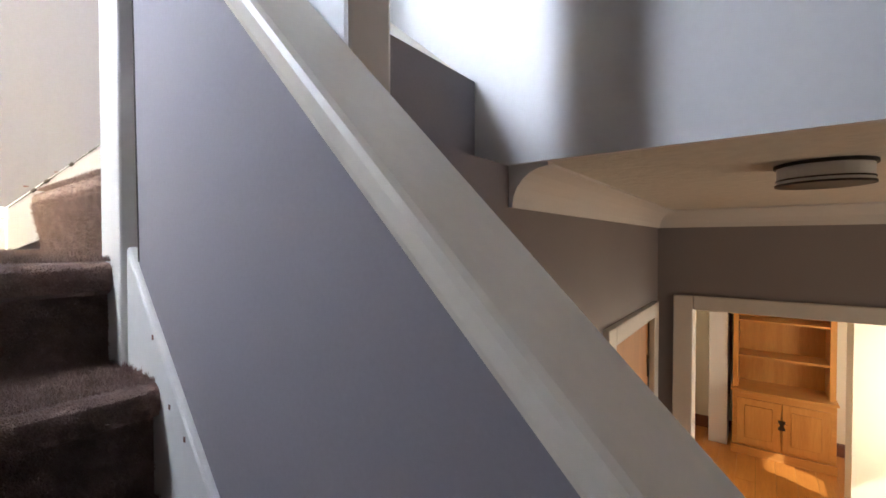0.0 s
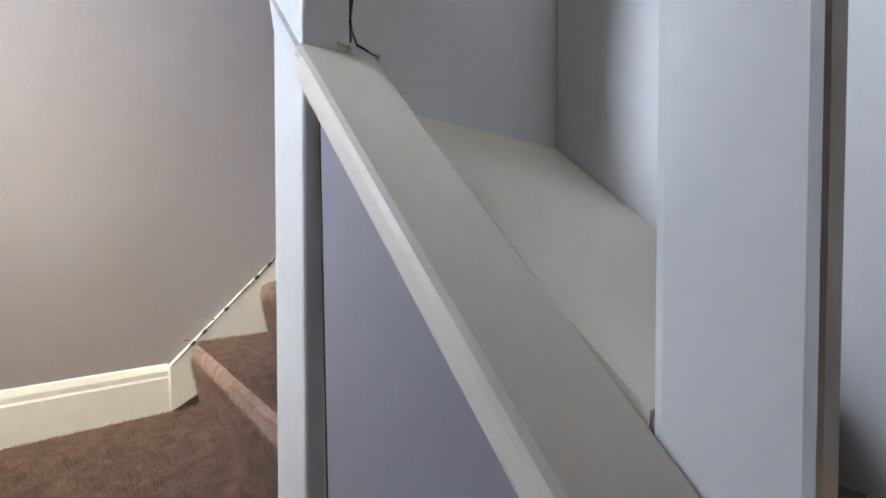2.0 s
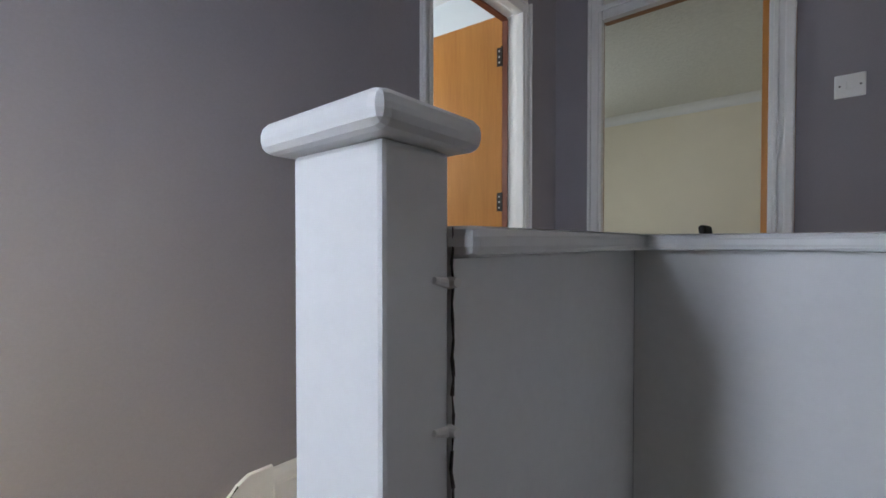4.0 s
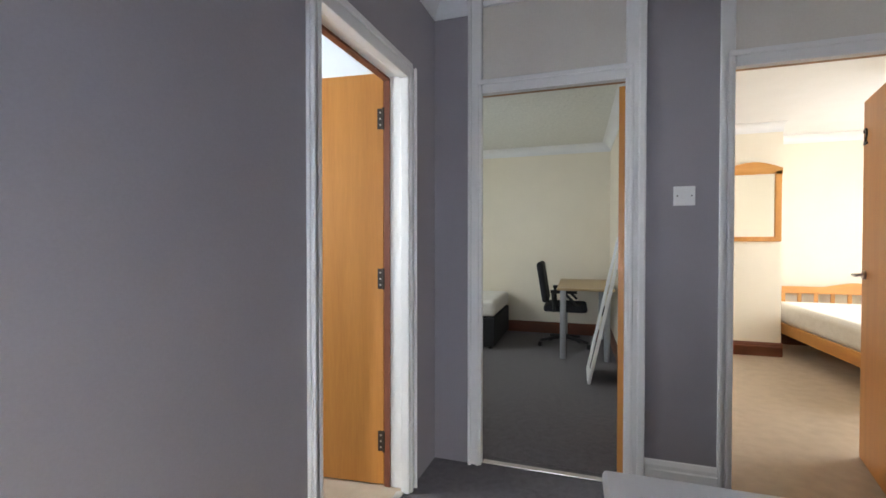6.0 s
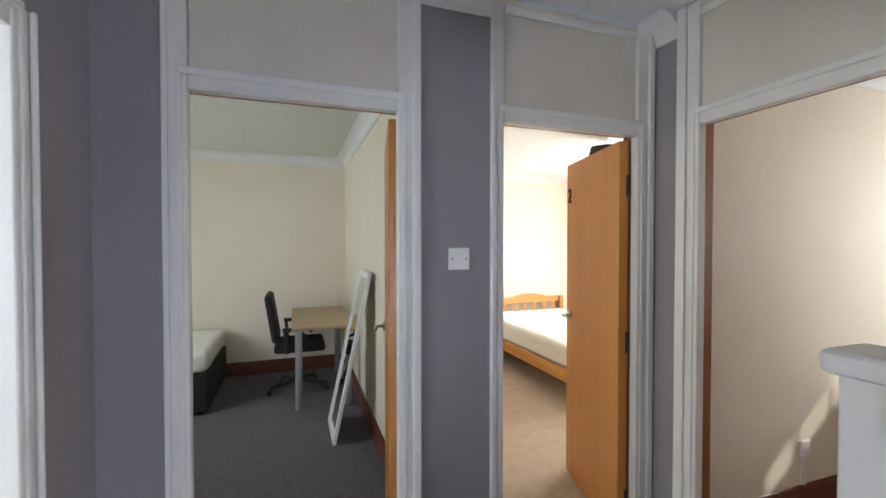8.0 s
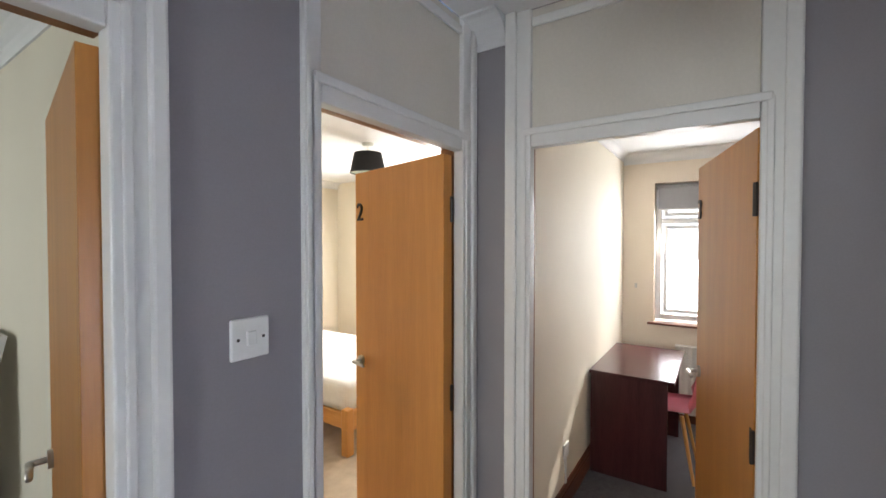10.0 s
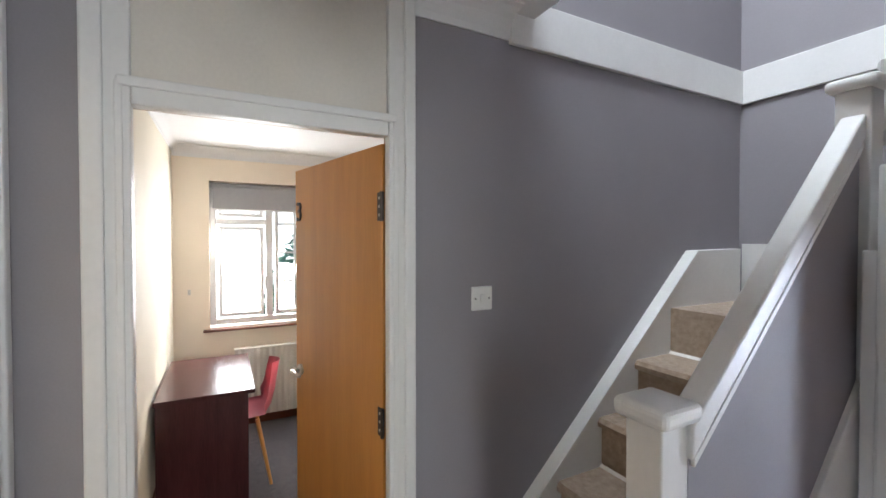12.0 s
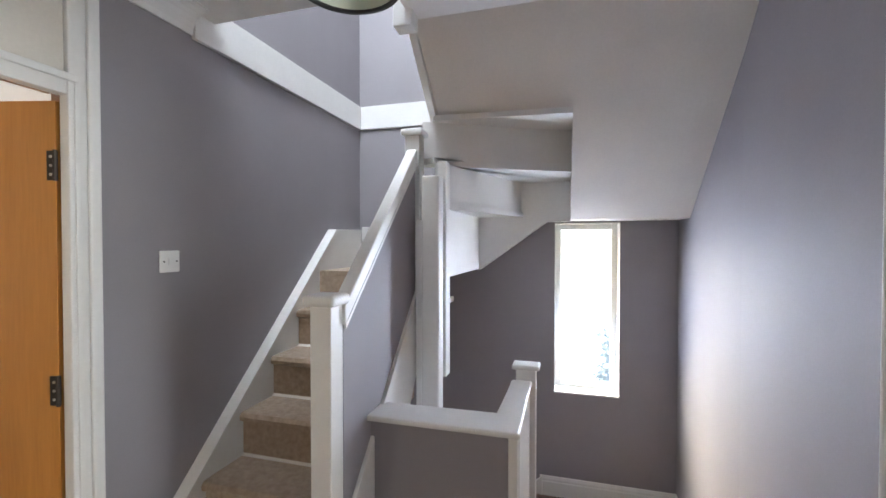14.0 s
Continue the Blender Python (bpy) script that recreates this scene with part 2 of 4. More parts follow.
def rod(p, q, r0, r1=None, n=14, bm=None):
    bm = bm or bmesh.new()
    p, q = Vector(p), Vector(q)
    d = q - p
    m = Matrix.Translation((p + q) / 2) @ d.to_track_quat('Z', 'Y').to_matrix().to_4x4()
    bmesh.ops.create_cone(bm, cap_ends=True, segments=n, radius1=r0, radius2=r0 if r1 is None else r1, depth=d.length, matrix=m)
    return bm


def turned(bm, m):
    bmesh.ops.transform(bm, matrix=m, verts=bm.verts)
    return bm


def wall(name, axis, at, thick, u0, u1, z0, z1, holes, material, label):
    """A wall in the plane axis = at (thick to the given side), with openings (u0, u1, z0, z1) cut through it."""
    bm = bmesh.new()
    us = sorted({u0, u1, *[h[0] for h in holes], *[h[1] for h in holes]})
    for a, b in zip(us, us[1:]):
        if b <= u0 or a >= u1:
            continue
        cut = sorted([(h[2], h[3]) for h in holes if h[0] <= a and h[1] >= b])
        z = z0
        for c0, c1 in cut + [(z1, z1)]:
            if c0 > z:
                if axis == "x":
                    box(at, at + thick, a, b, z, c0, bm=bm)
                else:
                    box(a, b, at, at + thick, z, c0, bm=bm)
            z = max(z, c1)
    bmesh.ops.remove_doubles(bm, verts=bm.verts, dist=0.0005)
    return solid(name, bm, material, label, "wall")


def skirting(name, p, q, h, material, side, t=0.018, z=0.0):
    """A moulded board on the floor along a wall from p to q; side: unit normal into the room."""
    p, q, s = Vector((*p, z)), Vector((*q, z)), Vector((*side, 0))
    prof = [(0, 0), (t, 0), (t, h * 0.72), (t * 0.75, h * 0.76), (t * 0.75, h * 0.86), (t * 0.35, h * 0.97), (0, h)]
    bm = bmesh.new()
    a = [bm.verts.new(p + s * d + Vector((0, 0, e))) for d, e in prof]
    b = [bm.verts.new(q + s * d + Vector((0, 0, e))) for d, e in prof]
    bm.faces.new(a), bm.faces.new(b[::-1])
    for i in range(len(prof)):
        j = (i + 1) % len(prof)
        bm.faces.new((a[i], a[j], b[j], b[i]))
    return solid(name, bm, material, "moulded skirting board along the wall", "skirting")


def coving(name, p, q, z, side, material, r=0.10):
    p, q, s = Vector((*p, z)), Vector((*q, z)), Vector((*side, 0))
    prof = [(0, 0), (0, -r)] + [(r * (1 - math.cos(a)) * 0.92 + 0.008, -r + r * math.sin(a) * 0.92) for a in [k * math.pi / 2 / 6 for k in range(7)]] + [(r, 0)]
    bm = bmesh.new()
    a = [bm.verts.new(p + s * d + Vector((0, 0, e))) for d, e in prof]
    b = [bm.verts.new(q + s * d + Vector((0, 0, e))) for d, e in prof]
    bm.faces.new(a), bm.faces.new(b[::-1])
    for i in range(len(prof)):
        j = (i + 1) % len(prof)
        bm.faces.new((a[i], a[j], b[j], b[i]))
    return solid(name, bm, material, "white plaster coving under the ceiling", "coving")


# ---- large structure ----
W, E, S, N = 0.0, 2.34, 0.0, 3.09      # inner faces of the landing's walls
CZ, GZ, HZ = 2.53, -2.6, -0.14        # landing ceiling, ground floor, hall ceiling
T = 0.10

wall("wall_west", "x", W, -T, -0.1, N + T, HZ, 4.7, [(0.155, 1.067, 0.0, CZ)], GREY, "grey painted plaster wall beside the upper stairs")
wall("wall_south", "y", S, -T, W, E + T, 0.0, CZ, [(0.002, 0.872, 0.0, CZ), (1.177, 2.057, 0.0, CZ)], GREY, "grey painted plaster wall with two bedroom doors")
wall("wall_east", "x", E, T, 2.05, N + T, GZ, 4.7, [], GREY, "grey painted plaster wall along the staircase")
# the landing's part of the east wall runs slightly askew
BEND = pose(E, 2.05, 0) @ pose(0, 0, 0, 0, 0, -2.58) @ pose(-E, -2.05, 0)
wall("wall_east_landing", "x", E, T, -0.05, 2.05, GZ, 4.7, [(0.30, 1.105, 0.0, 2.05)], GREY, "grey painted plaster wall with a door").matrix_world = BEND
wall("wall_north", "y", N, 0.25, W, E, GZ, 4.7, [(1.54, 1.98, 0.43, 1.645)], GREY, "grey painted plaster wall with a tall narrow window")

# floors and ceilings
solid("floor", box(W, E, -0.1, 1.50, -0.13, 0.0), DARK_CARPET, "dark grey carpet on the landing floor", "floor")
solid("floor_stairhead", box(1.452, E, 1.50, 1.86, -0.13, 0.0), DARK_CARPET, "dark grey carpet at the head of the stairs", "floor")
bm = box(W, 0.93, S, 1.58, CZ, CZ + 0.07)
box(0.93, E, S, 1.80, CZ, CZ + 0.07, bm=bm)
solid("ceiling", bm, CEIL, "white painted landing ceiling with a stair opening", "ceiling")
bm = box(W, 0.93, 1.53, 1.578, CZ + 0.07, CZ + 0.2)
solid("trim_stair_opening", bm, WHITE, "white painted board at the edge of the ceiling opening", "trim")
solid("ceiling_loft", box(-0.1, E + 0.1, 0.3, N, 4.7, 4.8), CEIL, "white loft ceiling over the stairs", "ceiling")
solid("wall_loft_south", box(-0.1, E + 0.1, 0.3, 0.4, CZ + 0.07, 4.7), GREY, "grey wall of the loft stairwell", "wall")

# white band and coving on the stair walls
solid("trim_band_west", box(W, 0.022, 1.47, N, 2.415, 2.60, 0.004), WHITE, "broad white board along the stair wall", "trim")
solid("trim_band_north", box(0.022, 0.95, N - 0.022, N, 2.415, 2.60, 0.004), WHITE, "broad white board along the stair wall", "trim")
coving("coving_west", (W, 1.067), (W, 1.47), CZ, (1, 0), CEIL)
coving("coving_west_corner", (W, S), (W, 0.155), CZ, (1, 0), CEIL, 0.11)
coving("coving_south", (0.872, S), (1.177, S), CZ, (0, 1), CEIL)
coving("coving_southeast", (2.057, S), (E, S), CZ, (0, 1), CEIL)
coving("coving_east", (E, S), (E, 1.82), CZ, (-1, 0), CEIL).matrix_world = BEND
skirting("baseboard_south", (0.872, S), (1.177, S), 0.165, WHITE, (0, 1))
skirting("baseboard_east", (E, 1.105), (E, 1.70), 0.165, WHITE, (-1, 0)).matrix_world = BEND
skirting("baseboard_west", (W, 1.067), (W, 1.16), 0.165, WHITE, (1, 0))


# ---- doors ----
def lever(parent, m, flip=1):
    """A lever handle on a round rose, in the leaf's own axes (x along the leaf, y out of its face)."""
    bm = turned(rod((0, 0, 0), (0, 0.012 * flip, 0), 0.026, n=24), m)
    h = part("door_handle", bm, STEEL, parent, "brushed steel lever handle")
    bm = rod((0, 0.01 * flip, 0), (0, 0.05 * flip, 0), 0.009)
    rod((0.0, 0.048 * flip, 0), (0.10, 0.052 * flip, 0.0), 0.0095, 0.008, bm=bm)
    part("lever", turned(bm, m), STEEL, h, smooth=True)


def hinge(parent, m):
    bm = box(-0.004, 0.032, -0.003, 0.002, -0.05, 0.05)
    h = part("hinge", turned(bm, m), BRONZE, parent, "dark metal butt hinge")
    bm = rod((0, 0.004, -0.052), (0, 0.004, 0.052), 0.0065)
    part("pin", turned(bm, m), BRONZE, h)
    bm = bmesh.new()
    for k in (-0.03, 0.0, 0.03):
        rod((0.017, 0.002, k), (0.017, 0.004, k), 0.005, n=10, bm=bm)
    part("screws", turned(bm, m), STEEL, h)


def leaf_of(parent, hx, hy, ang, width, label, number=None, side=1, z1=1.985):
    """The door leaf, turned about its hinge; side: on which face the knuckles lie."""
    m = pose(hx, hy, 0, 0, 0, ang)
    t = 0.044
    y0, y1 = (0, -t) if side > 0 else (0, t)
    lf = part("leaf", turned(box(0.003, width, min(y0, y1), max(y0, y1), 0.008, z1, 0.0015), m), DOORWOOD, parent, label)
    for f in (0, 1):
        lever(lf, m @ pose(width - 0.06, y0 if f == 0 else y1, 1.03) @ Matrix.Diagonal((-1, (1 if side > 0 else -1) * (1 if f == 0 else -1), 1, 1)))
    for z in (0.12 * z1 - 0.02, 0.505 * z1, 0.89 * z1):
        hinge(parent, m @ pose(0, (0.001 if side > 0 else -0.001), z) @ Matrix.Diagonal((1, 1, 1, 1)))
    if number:
        fc = bpy.data.curves.new("numeral", 'FONT')
        fc.body, fc.size, fc.extrude = number, 0.128, 0.004
        tmp = new("numeral", fc)
        dg = bpy.context.evaluated_depsgraph_get()
        me = bpy.data.meshes.new_from_object(tmp.evaluated_get(dg))
        bpy.data.objects.remove(tmp)
        bm = bmesh.new()
        bm.from_mesh(me)
        turned(bm, number_face(m, width, y0, y1))
        part("number", bm, BRONZE, lf, "dark metal door numeral " + number)
    return lf


def number_face(m, width, y0, y1):
    """Where a numeral stands: near the free edge, upright and readable from the landing."""
    return m @ pose(width - 0.018, max(y0, y1) + 0.004, 1.742, 90, 0, 180)


def door_frame(parent, axis, at, inward, u0, u1, jl=0.09, jr=0.09, ztop=2.0, transom=True, lining=None, top=None):
    """Jambs, head, beads and the panel over the door; axis: the wall's plane; inward: the way through the wall."""
    lining = lining or WHITE
    top = top or CZ

    def bx(a0, a1, d0, d1, z0, z1, bev=0.004, bm=None):
        lo, hi = sorted((at + inward * d0, at + inward * d1))
        return box(a0, a1, lo, hi, z0, z1, bev, bm) if axis == "y" else box(lo, hi, a0, a1, z0, z1, bev, bm)
    for a0, a1, sgn in ((u0 - jl, u0, 1), (u1, u1 + jr, -1)):
        b = part("jamb", bx(a0 + 0.002, a1, -0.012, 0.034, 0.0, top, 0.005), WHITE, parent)
        lo, hi = sorted((a0 + 0.002 if sgn > 0 else a1 - 0.002, (u0 - 0.028) if sgn > 0 else (u1 + 0.028)))
        part("lining", bx(lo, hi, 0.0345, 0.115, 0.0, top, 0.002), lining, b)
        e = u0 if sgn > 0 else u1
        lo, hi = sorted((e - 0.016 * sgn, e - 0.034 * sgn))
        part("bead", bx(lo, hi, -0.020, -0.0115, 0.0, ztop + 0.06, 0.004), WHITE, b)
        lo, hi = sorted((e - (jl if sgn > 0 else jr) * sgn + 0.003 * sgn, e - 0.055 * sgn))
        part("architrave", bx(lo, hi, -0.028, -0.0115, 0.0, top, 0.007), WHITE, b)
    part("head", bx(u0, u1, -0.010, 0.034, ztop, ztop + 0.05, 0.004), WHITE, parent)
    part("head_lining", bx(u0 - 0.02, u1 + 0.02, 0.0345, 0.115, ztop + 0.02, ztop + 0.055, 0.002), lining, parent)
    part("head_bead", bx(u0 - 0.03, u1 + 0.03, -0.022, -0.0105, ztop + 0.045, ztop + 0.072, 0.005), WHITE, parent)
    if transom:
        part("transom_panel", bx(u0, u1, 0.006, 0.03, ztop + 0.052, CZ, 0.0), AGED_CREAM, parent, "cream painted panel over the door")
        part("transom_back", bx(u0 - 0.02, u1 + 0.02, 0.04, 0.10, ztop + 0.056, CZ, 0.0), OFFWHITE, parent)
        part("transom_bead", bx(u0 + 0.002, u1 - 0.002, -0.010, 0.005, CZ - 0.07, CZ - 0.035, 0.006), WHITE, parent)
    else:
        part("head_board", bx(u0, u1, -0.012, 0.034, ztop + 0.051, top, 0.004), WHITE, parent)
        part("head_core", bx(u0 - 0.02, u1 + 0.02, 0.035, 0.10, ztop + 0.056, top - 0.001, 0.0), WHITE, parent)
    part("threshold_bar", bx(u0, u1, 0.015, 0.05, 0.003, 0.009, 0.002), STEEL, parent, "brass coloured carpet bar")


d1 = thing("door_1", (1.62, -0.05, 0), "open oak veneered door in a white storey-height frame", "door", "structure")
door_frame(d1, "y", S, -1, 1.269, 1.979, 0.092, 0.078, lining=OAKLINING)
leaf_of(d1, 1.252, -0.045, -100.3, 0.70, "oak veneered flush door, open into the dark carpeted room", None, -1)
d2 = thing("door_2", (0.45, -0.05, 0), "open oak veneered door numbered 2 in a white frame", "door", "structure")
door_frame(d2, "y", S, -1, 0.098, 0.811, 0.094, 0.061, lining=OAKLINING)
leaf_of(d2, 0.1145, -0.030, -105.1, 0.69, "oak veneered flush door, open into the bright bedroom", "2", -1)
d3 = thing("door_3", (-0.05, 0.6, 0), "open oak veneered door numbered 3 in a white frame", "door", "structure")
door_frame(d3, "x", W, -1, 0.261, 0.969, 0.106, 0.098, lining=OAKLINING)
leaf_of(d3, -0.045, 0.968, 193.6, 0.775, "oak veneered flush door, open into the study bedroom", "3", 1)
d0 = thing("door_4", (2.39, 0.72, 0), "open oak veneered door in a white architrave with red lining", "door", "structure")
door_frame(d0, "x", E, 1, 0.37, 1.035, 0.07, 0.07, 1.985, False, WHITE, 2.05)
for y0, y1, z0, z1 in ((0.342, 0.352, 0.0, 2.0), (1.053, 1.063, 0.0, 2.0), (0.352, 1.053, 1.992, 2.004)):
    part('door_stop', box(2.44, 2.470, y0, y1, z0, z1), REDWOOD, d0, 'red stained door stop')
leaf_of(d0, 2.474, 0.345, 8, 0.70, "oak veneered flush door, open into the pale blue room", None, 1, 2.035)
d0.matrix_world = BEND @ pose(2.39, 0.72, 0)


# ---- switches ----
def switch(name, m, label):
    t = thing(name, m.translation, label, "light switch")
    bm = turned(box(-0.0455, 0.0455, -0.010, 0.0, -0.0455, 0.0455, 0.004), m)
    p = part("plate", bm, PLASTIC, t)
    part("rocker", turned(box(-0.011, 0.011, -0.016, -0.009, -0.016, 0.016, 0.002), m), PLASTIC, p)
    for sx in (-0.03, 0.03):
        part("screw", turned(rod((sx, -0.0085, 0), (sx, -0.0115, 0), 0.0035, n=10), m), BRONZE, p)


switch("light_switch", pose(1.015, S, 1.425, 0, 0, 180), "white plastic light switch on the grey wall between two doors")
switch("light_switch", pose(W, 1.345, 1.427, 0, 0, 90), "white plastic light switch on the grey stair wall")

switch("light_switch", pose(-0.25, 0.09, 1.40, 0, 0, 180), "white plastic light switch inside the study bedroom")

# ---- lower staircase ----
SLIDE = -0.04                          # the lower flight and the hall, against the plan they are drawn on
EL = E - SLIDE
RISE, GO = 0.18, 0.177
X0, LZ = 1.482, -0.33


def tread(x0, x1, y0, y1, z, nose, riser, mat_, parent, along="x", soft=False):
    """One carpeted step: a riser with a rounded, thick nosing."""
    r = 0.03
    pts = [(0, -riser), (0, -r * 2), (-nose * 0.75, -r * 1.7), (-nose, -r * 1.05), (-nose * 0.9, -r * 0.45), (-nose * 0.5, -0.004), (0.02, 0), (1, 0), (1, -riser)]
    if soft:
        pts = [(0, -riser), (-0.01, -0.12), (-0.021, -0.075), (-0.027, -0.052), (-0.028, -0.036), (-0.025, -0.022), (-0.017, -0.011), (-0.005, -0.004), (0.012, -0.001), (0.035, 0), (1, 0), (1, -riser)]
    if along == "x":
        q = [(x0 + (p[0] if p[0] < 1 else x1 - x0), z + p[1]) for p in pts]
        bm = prism(q, "y", y0, y1)
    else:
        q = [(y1 - (p[0] if p[0] < 1 else y1 - y0), z + p[1]) for p in pts]
        bm = prism(q, "x", x0, x1)
    ob = part("step", bm, mat_, parent, smooth=False)
    return ob


lower = thing("staircase", (1.2, 2.6, GZ), "winding staircase with thick brown carpet and white strings", "staircase", "structure", slide=SLIDE)
tread(X0, EL, 2.05, N, LZ, 0.03, RISE, STAIR_CARPET, lower)
for k in range(1, 12):
    tread(X0 - GO * k, X0 - GO * (k - 1) + 0.004, 2.125, N, LZ - RISE * k, 0.03, RISE + 0.02, STAIR_CARPET, lower)
tread(1.493, EL, 1.85, 2.066, LZ + 0.192, 0.028, 0.192, STAIR_CARPET, lower, "y", True)
tread(1.493, EL, 1.70, 1.867, 0.035, 0.028, 0.18, STAIR_CARPET, lower, "y", True)


def zr(x):
    return 0.425 + 1.03 * (x - 1.433)


XA, XB = -0.9, 1.410
bm = prism([(XA, zr(XA)), (1.422, zr(1.422)), (1.422, zr(1.422) - 0.045), (XA, zr(XA) - 0.045)], "y", 2.034, 2.147, 0.009)
for v in bm.verts:
    v.co.z += 0.13 * (2.147 - v.co.y)
part("handrail", bm, WARMLIT, lower, "broad sloping white capping of the balustrade")
part("rail_tongue", prism([(1.40, zr(1.40) - 0.004), (1.502, zr(1.502)), (1.487, zr(1.487) - 0.03), (1.40, zr(1.40) - 0.040)], "y", 2.1375, 2.1455), WHITE, lower)
part("balustrade_panel", prism([(XA, zr(XA) - 0.04), (XB, zr(XB) - 0.03), (1.387, -0.36), (XA, zr(XA) - 1.0)], "y", 2.06, 2.118), GREY, lower, "grey painted balustrade panel")
zst = lambda x: -0.310 + 1.08 * (x - 1.41)
part("string", prism([(XA, zst(XA)), (1.418, zst(1.418)), (1.418, zst(1.418) - 0.33), (XA, zst(XA) - 0.33)], "y", 2.05, 2.128, 0.006), WHITE, lower, "white stair string")
part("panel_bead", box(1.380, 1.4145, 2.05, 2.104, -0.31, 0.332, 0.002), WARMLIT, lower)
part("open_joint", rod((1.3865, 2.1185, -0.33), (1.4095, 2.1185, 0.37), 0.0016, 0.0012, 7), CRACK, lower, "dark open joint beside the panel")
# wall strings and skirting of the half landing
skirting("baseboard_half_landing", (E, 2.15), (E, N), 0.14, WHITE, (-1, 0), z=LZ)
skirting("baseboard_half_landing_north", (X0 + SLIDE, N), (E, N), 0.14, WHITE, (0, -1), z=LZ)
ys = [(2.15, LZ), (2.15, LZ + 0.135), (1.80, 0.158), (1.768, 0.176), (1.70, 0.176), (1.70, -0.02), (1.9, -0.2)]
part("wall_string", prism(ys, "x", EL - 0.026, EL, 0.003), WHITE, lower, "white painted wall string")
ys = [(X0 + 0.02, LZ + 0.14), (-0.9, LZ + 0.14 - 0.963 * 2.38), (-0.9, LZ - 0.25 - 0.963 * 2.38), (X0 + 0.02, LZ - 0.25)]
part("wall_string", prism(ys, "y", N - 0.022, N, 0.003), WHITE, lower, "white painted wall string")


def newel(parent, x0, x1, y0, y1, z0, z1, ov=0.035, ct=0.045):
    b = part("newel", box(x0, x1, y0, y1, z0, z1 - ct, 0.004), WHITE, parent, "square white newel post")
    part("newel_cap", box(x0 - ov, x1 + ov, y0 - ov, y1 + ov, z1 - ct, z1, min(0.014, ct * 0.42), seg=3), WHITE, b)
    return b


newel(lower, 1.415, 1.513, 2.072, 2.137, -0.8, 0.897, 0.019, 0.024)

bm = bmesh.new()
rg = random.Random(11)
a, b = Vector((EL - 0.0265, 2.145, LZ + 0.135)), Vector((EL - 0.0265, 1.80, 0.158))
for k in range(34):
    p, q = a.lerp(b, k / 34), a.lerp(b, (k + 1) / 34)
    w = rg.uniform(0.0008, 0.0022) if rg.random() > 0.12 else 0.005
    rod(p + Vector((0, 0, 0.001)), q + Vector((0, 0, 0.001)), w, w, 6, bm)
part("open_crack", bm, CRACK, lower, "dark crack between wall and string")
for y, z, w in ((2.10, -0.128, 0.012), (2.03, -0.075, 0.009), (2.5, LZ + 0.1405, 0.02), (2.78, LZ + 0.1405, 0.03)):
    part("paint_chip", box(EL - 0.0235, EL - 0.0205, y, y + w, z, z + 0.004, 0.001), SKIRTWOOD, lower)
for x, dz in ((1.30, 0.02), (1.24, 0.05), (1.19, 0.03), (1.13, 0.06)):
    part("paint_chip", box(x, x + 0.006, 2.1275, 2.1288, zst(x) - dz, zst(x) - dz + 0.008, 0.0005), SKIRTWOOD, lower)

# half-height wall round the well
guard = thing("stair_guard_wall", (1.2, 1.55, -0.16), "grey half-height wall with broad white capping round the stairwell", "guard wall", "structure", slide=SLIDE)
part("panel", box(0.875, 1.478, 1.50, 1.60, 0.0, 0.797), GREY, guard, "grey painted panel")
part("panel", box(1.4275, 1.478, 1.60, 2.0445, -0.12, 0.797), WHITE, guard, "white painted inner panel")
part("inner_panel", box(1.413, 1.4270, 1.6155, 2.0715, -0.12, 0.797), WHITE, guard, "white painted inner panel")
part("lining", box(W - SLIDE, 0.80, 1.601, 1.615, HZ, 0.345), WHITE, guard, "white painted lining of the stairwell")
part("lining", box(0.80, 1.4125, 1.601, 1.615, HZ, 0.797), WHITE, guard, "white painted lining of the stairwell")
part("capping", prism([(0.87, 1.466), (1.495, 1.466), (1.495, 2.0715), (1.394, 2.0715), (1.394, 1.626), (0.87, 1.626)], "z", 0.798, 0.821, 0.008), WHITE, guard, "broad white capping with a rounded edge")
part("corner_post", box(1.45, 1.484, 1.488, 1.53, 0.0, 0.797, 0.003), WHITE, guard)
part("corner_post", box(0.868, 0.89, 1.488, 1.51, 0.0, 0.797, 0.003), WHITE, guard)
part("end_panel", box(1.478, 1.486, 1.53, 2.035, -0.34, 0.765), WHITE, guard, "white painted board beside the stairs")
# sloping boxing over the cupboard below
zs = lambda x: 0.040 + 0.845 * (x - 1.04)
part("sloping_shelf", prism([(1.05, HZ), (1.05, zs(1.05)), (1.4125, zs(1.4125)), (1.4125, HZ)], "y", 1.6155, 2.030), WARMLIT, guard, "white sloping boxing over the cupboard")
part("boxing_end", box(1.038, 1.0485, 1.6155, 2.030, HZ, zs(1.05) - 0.004), GREY, guard, "grey painted end of the boxing")
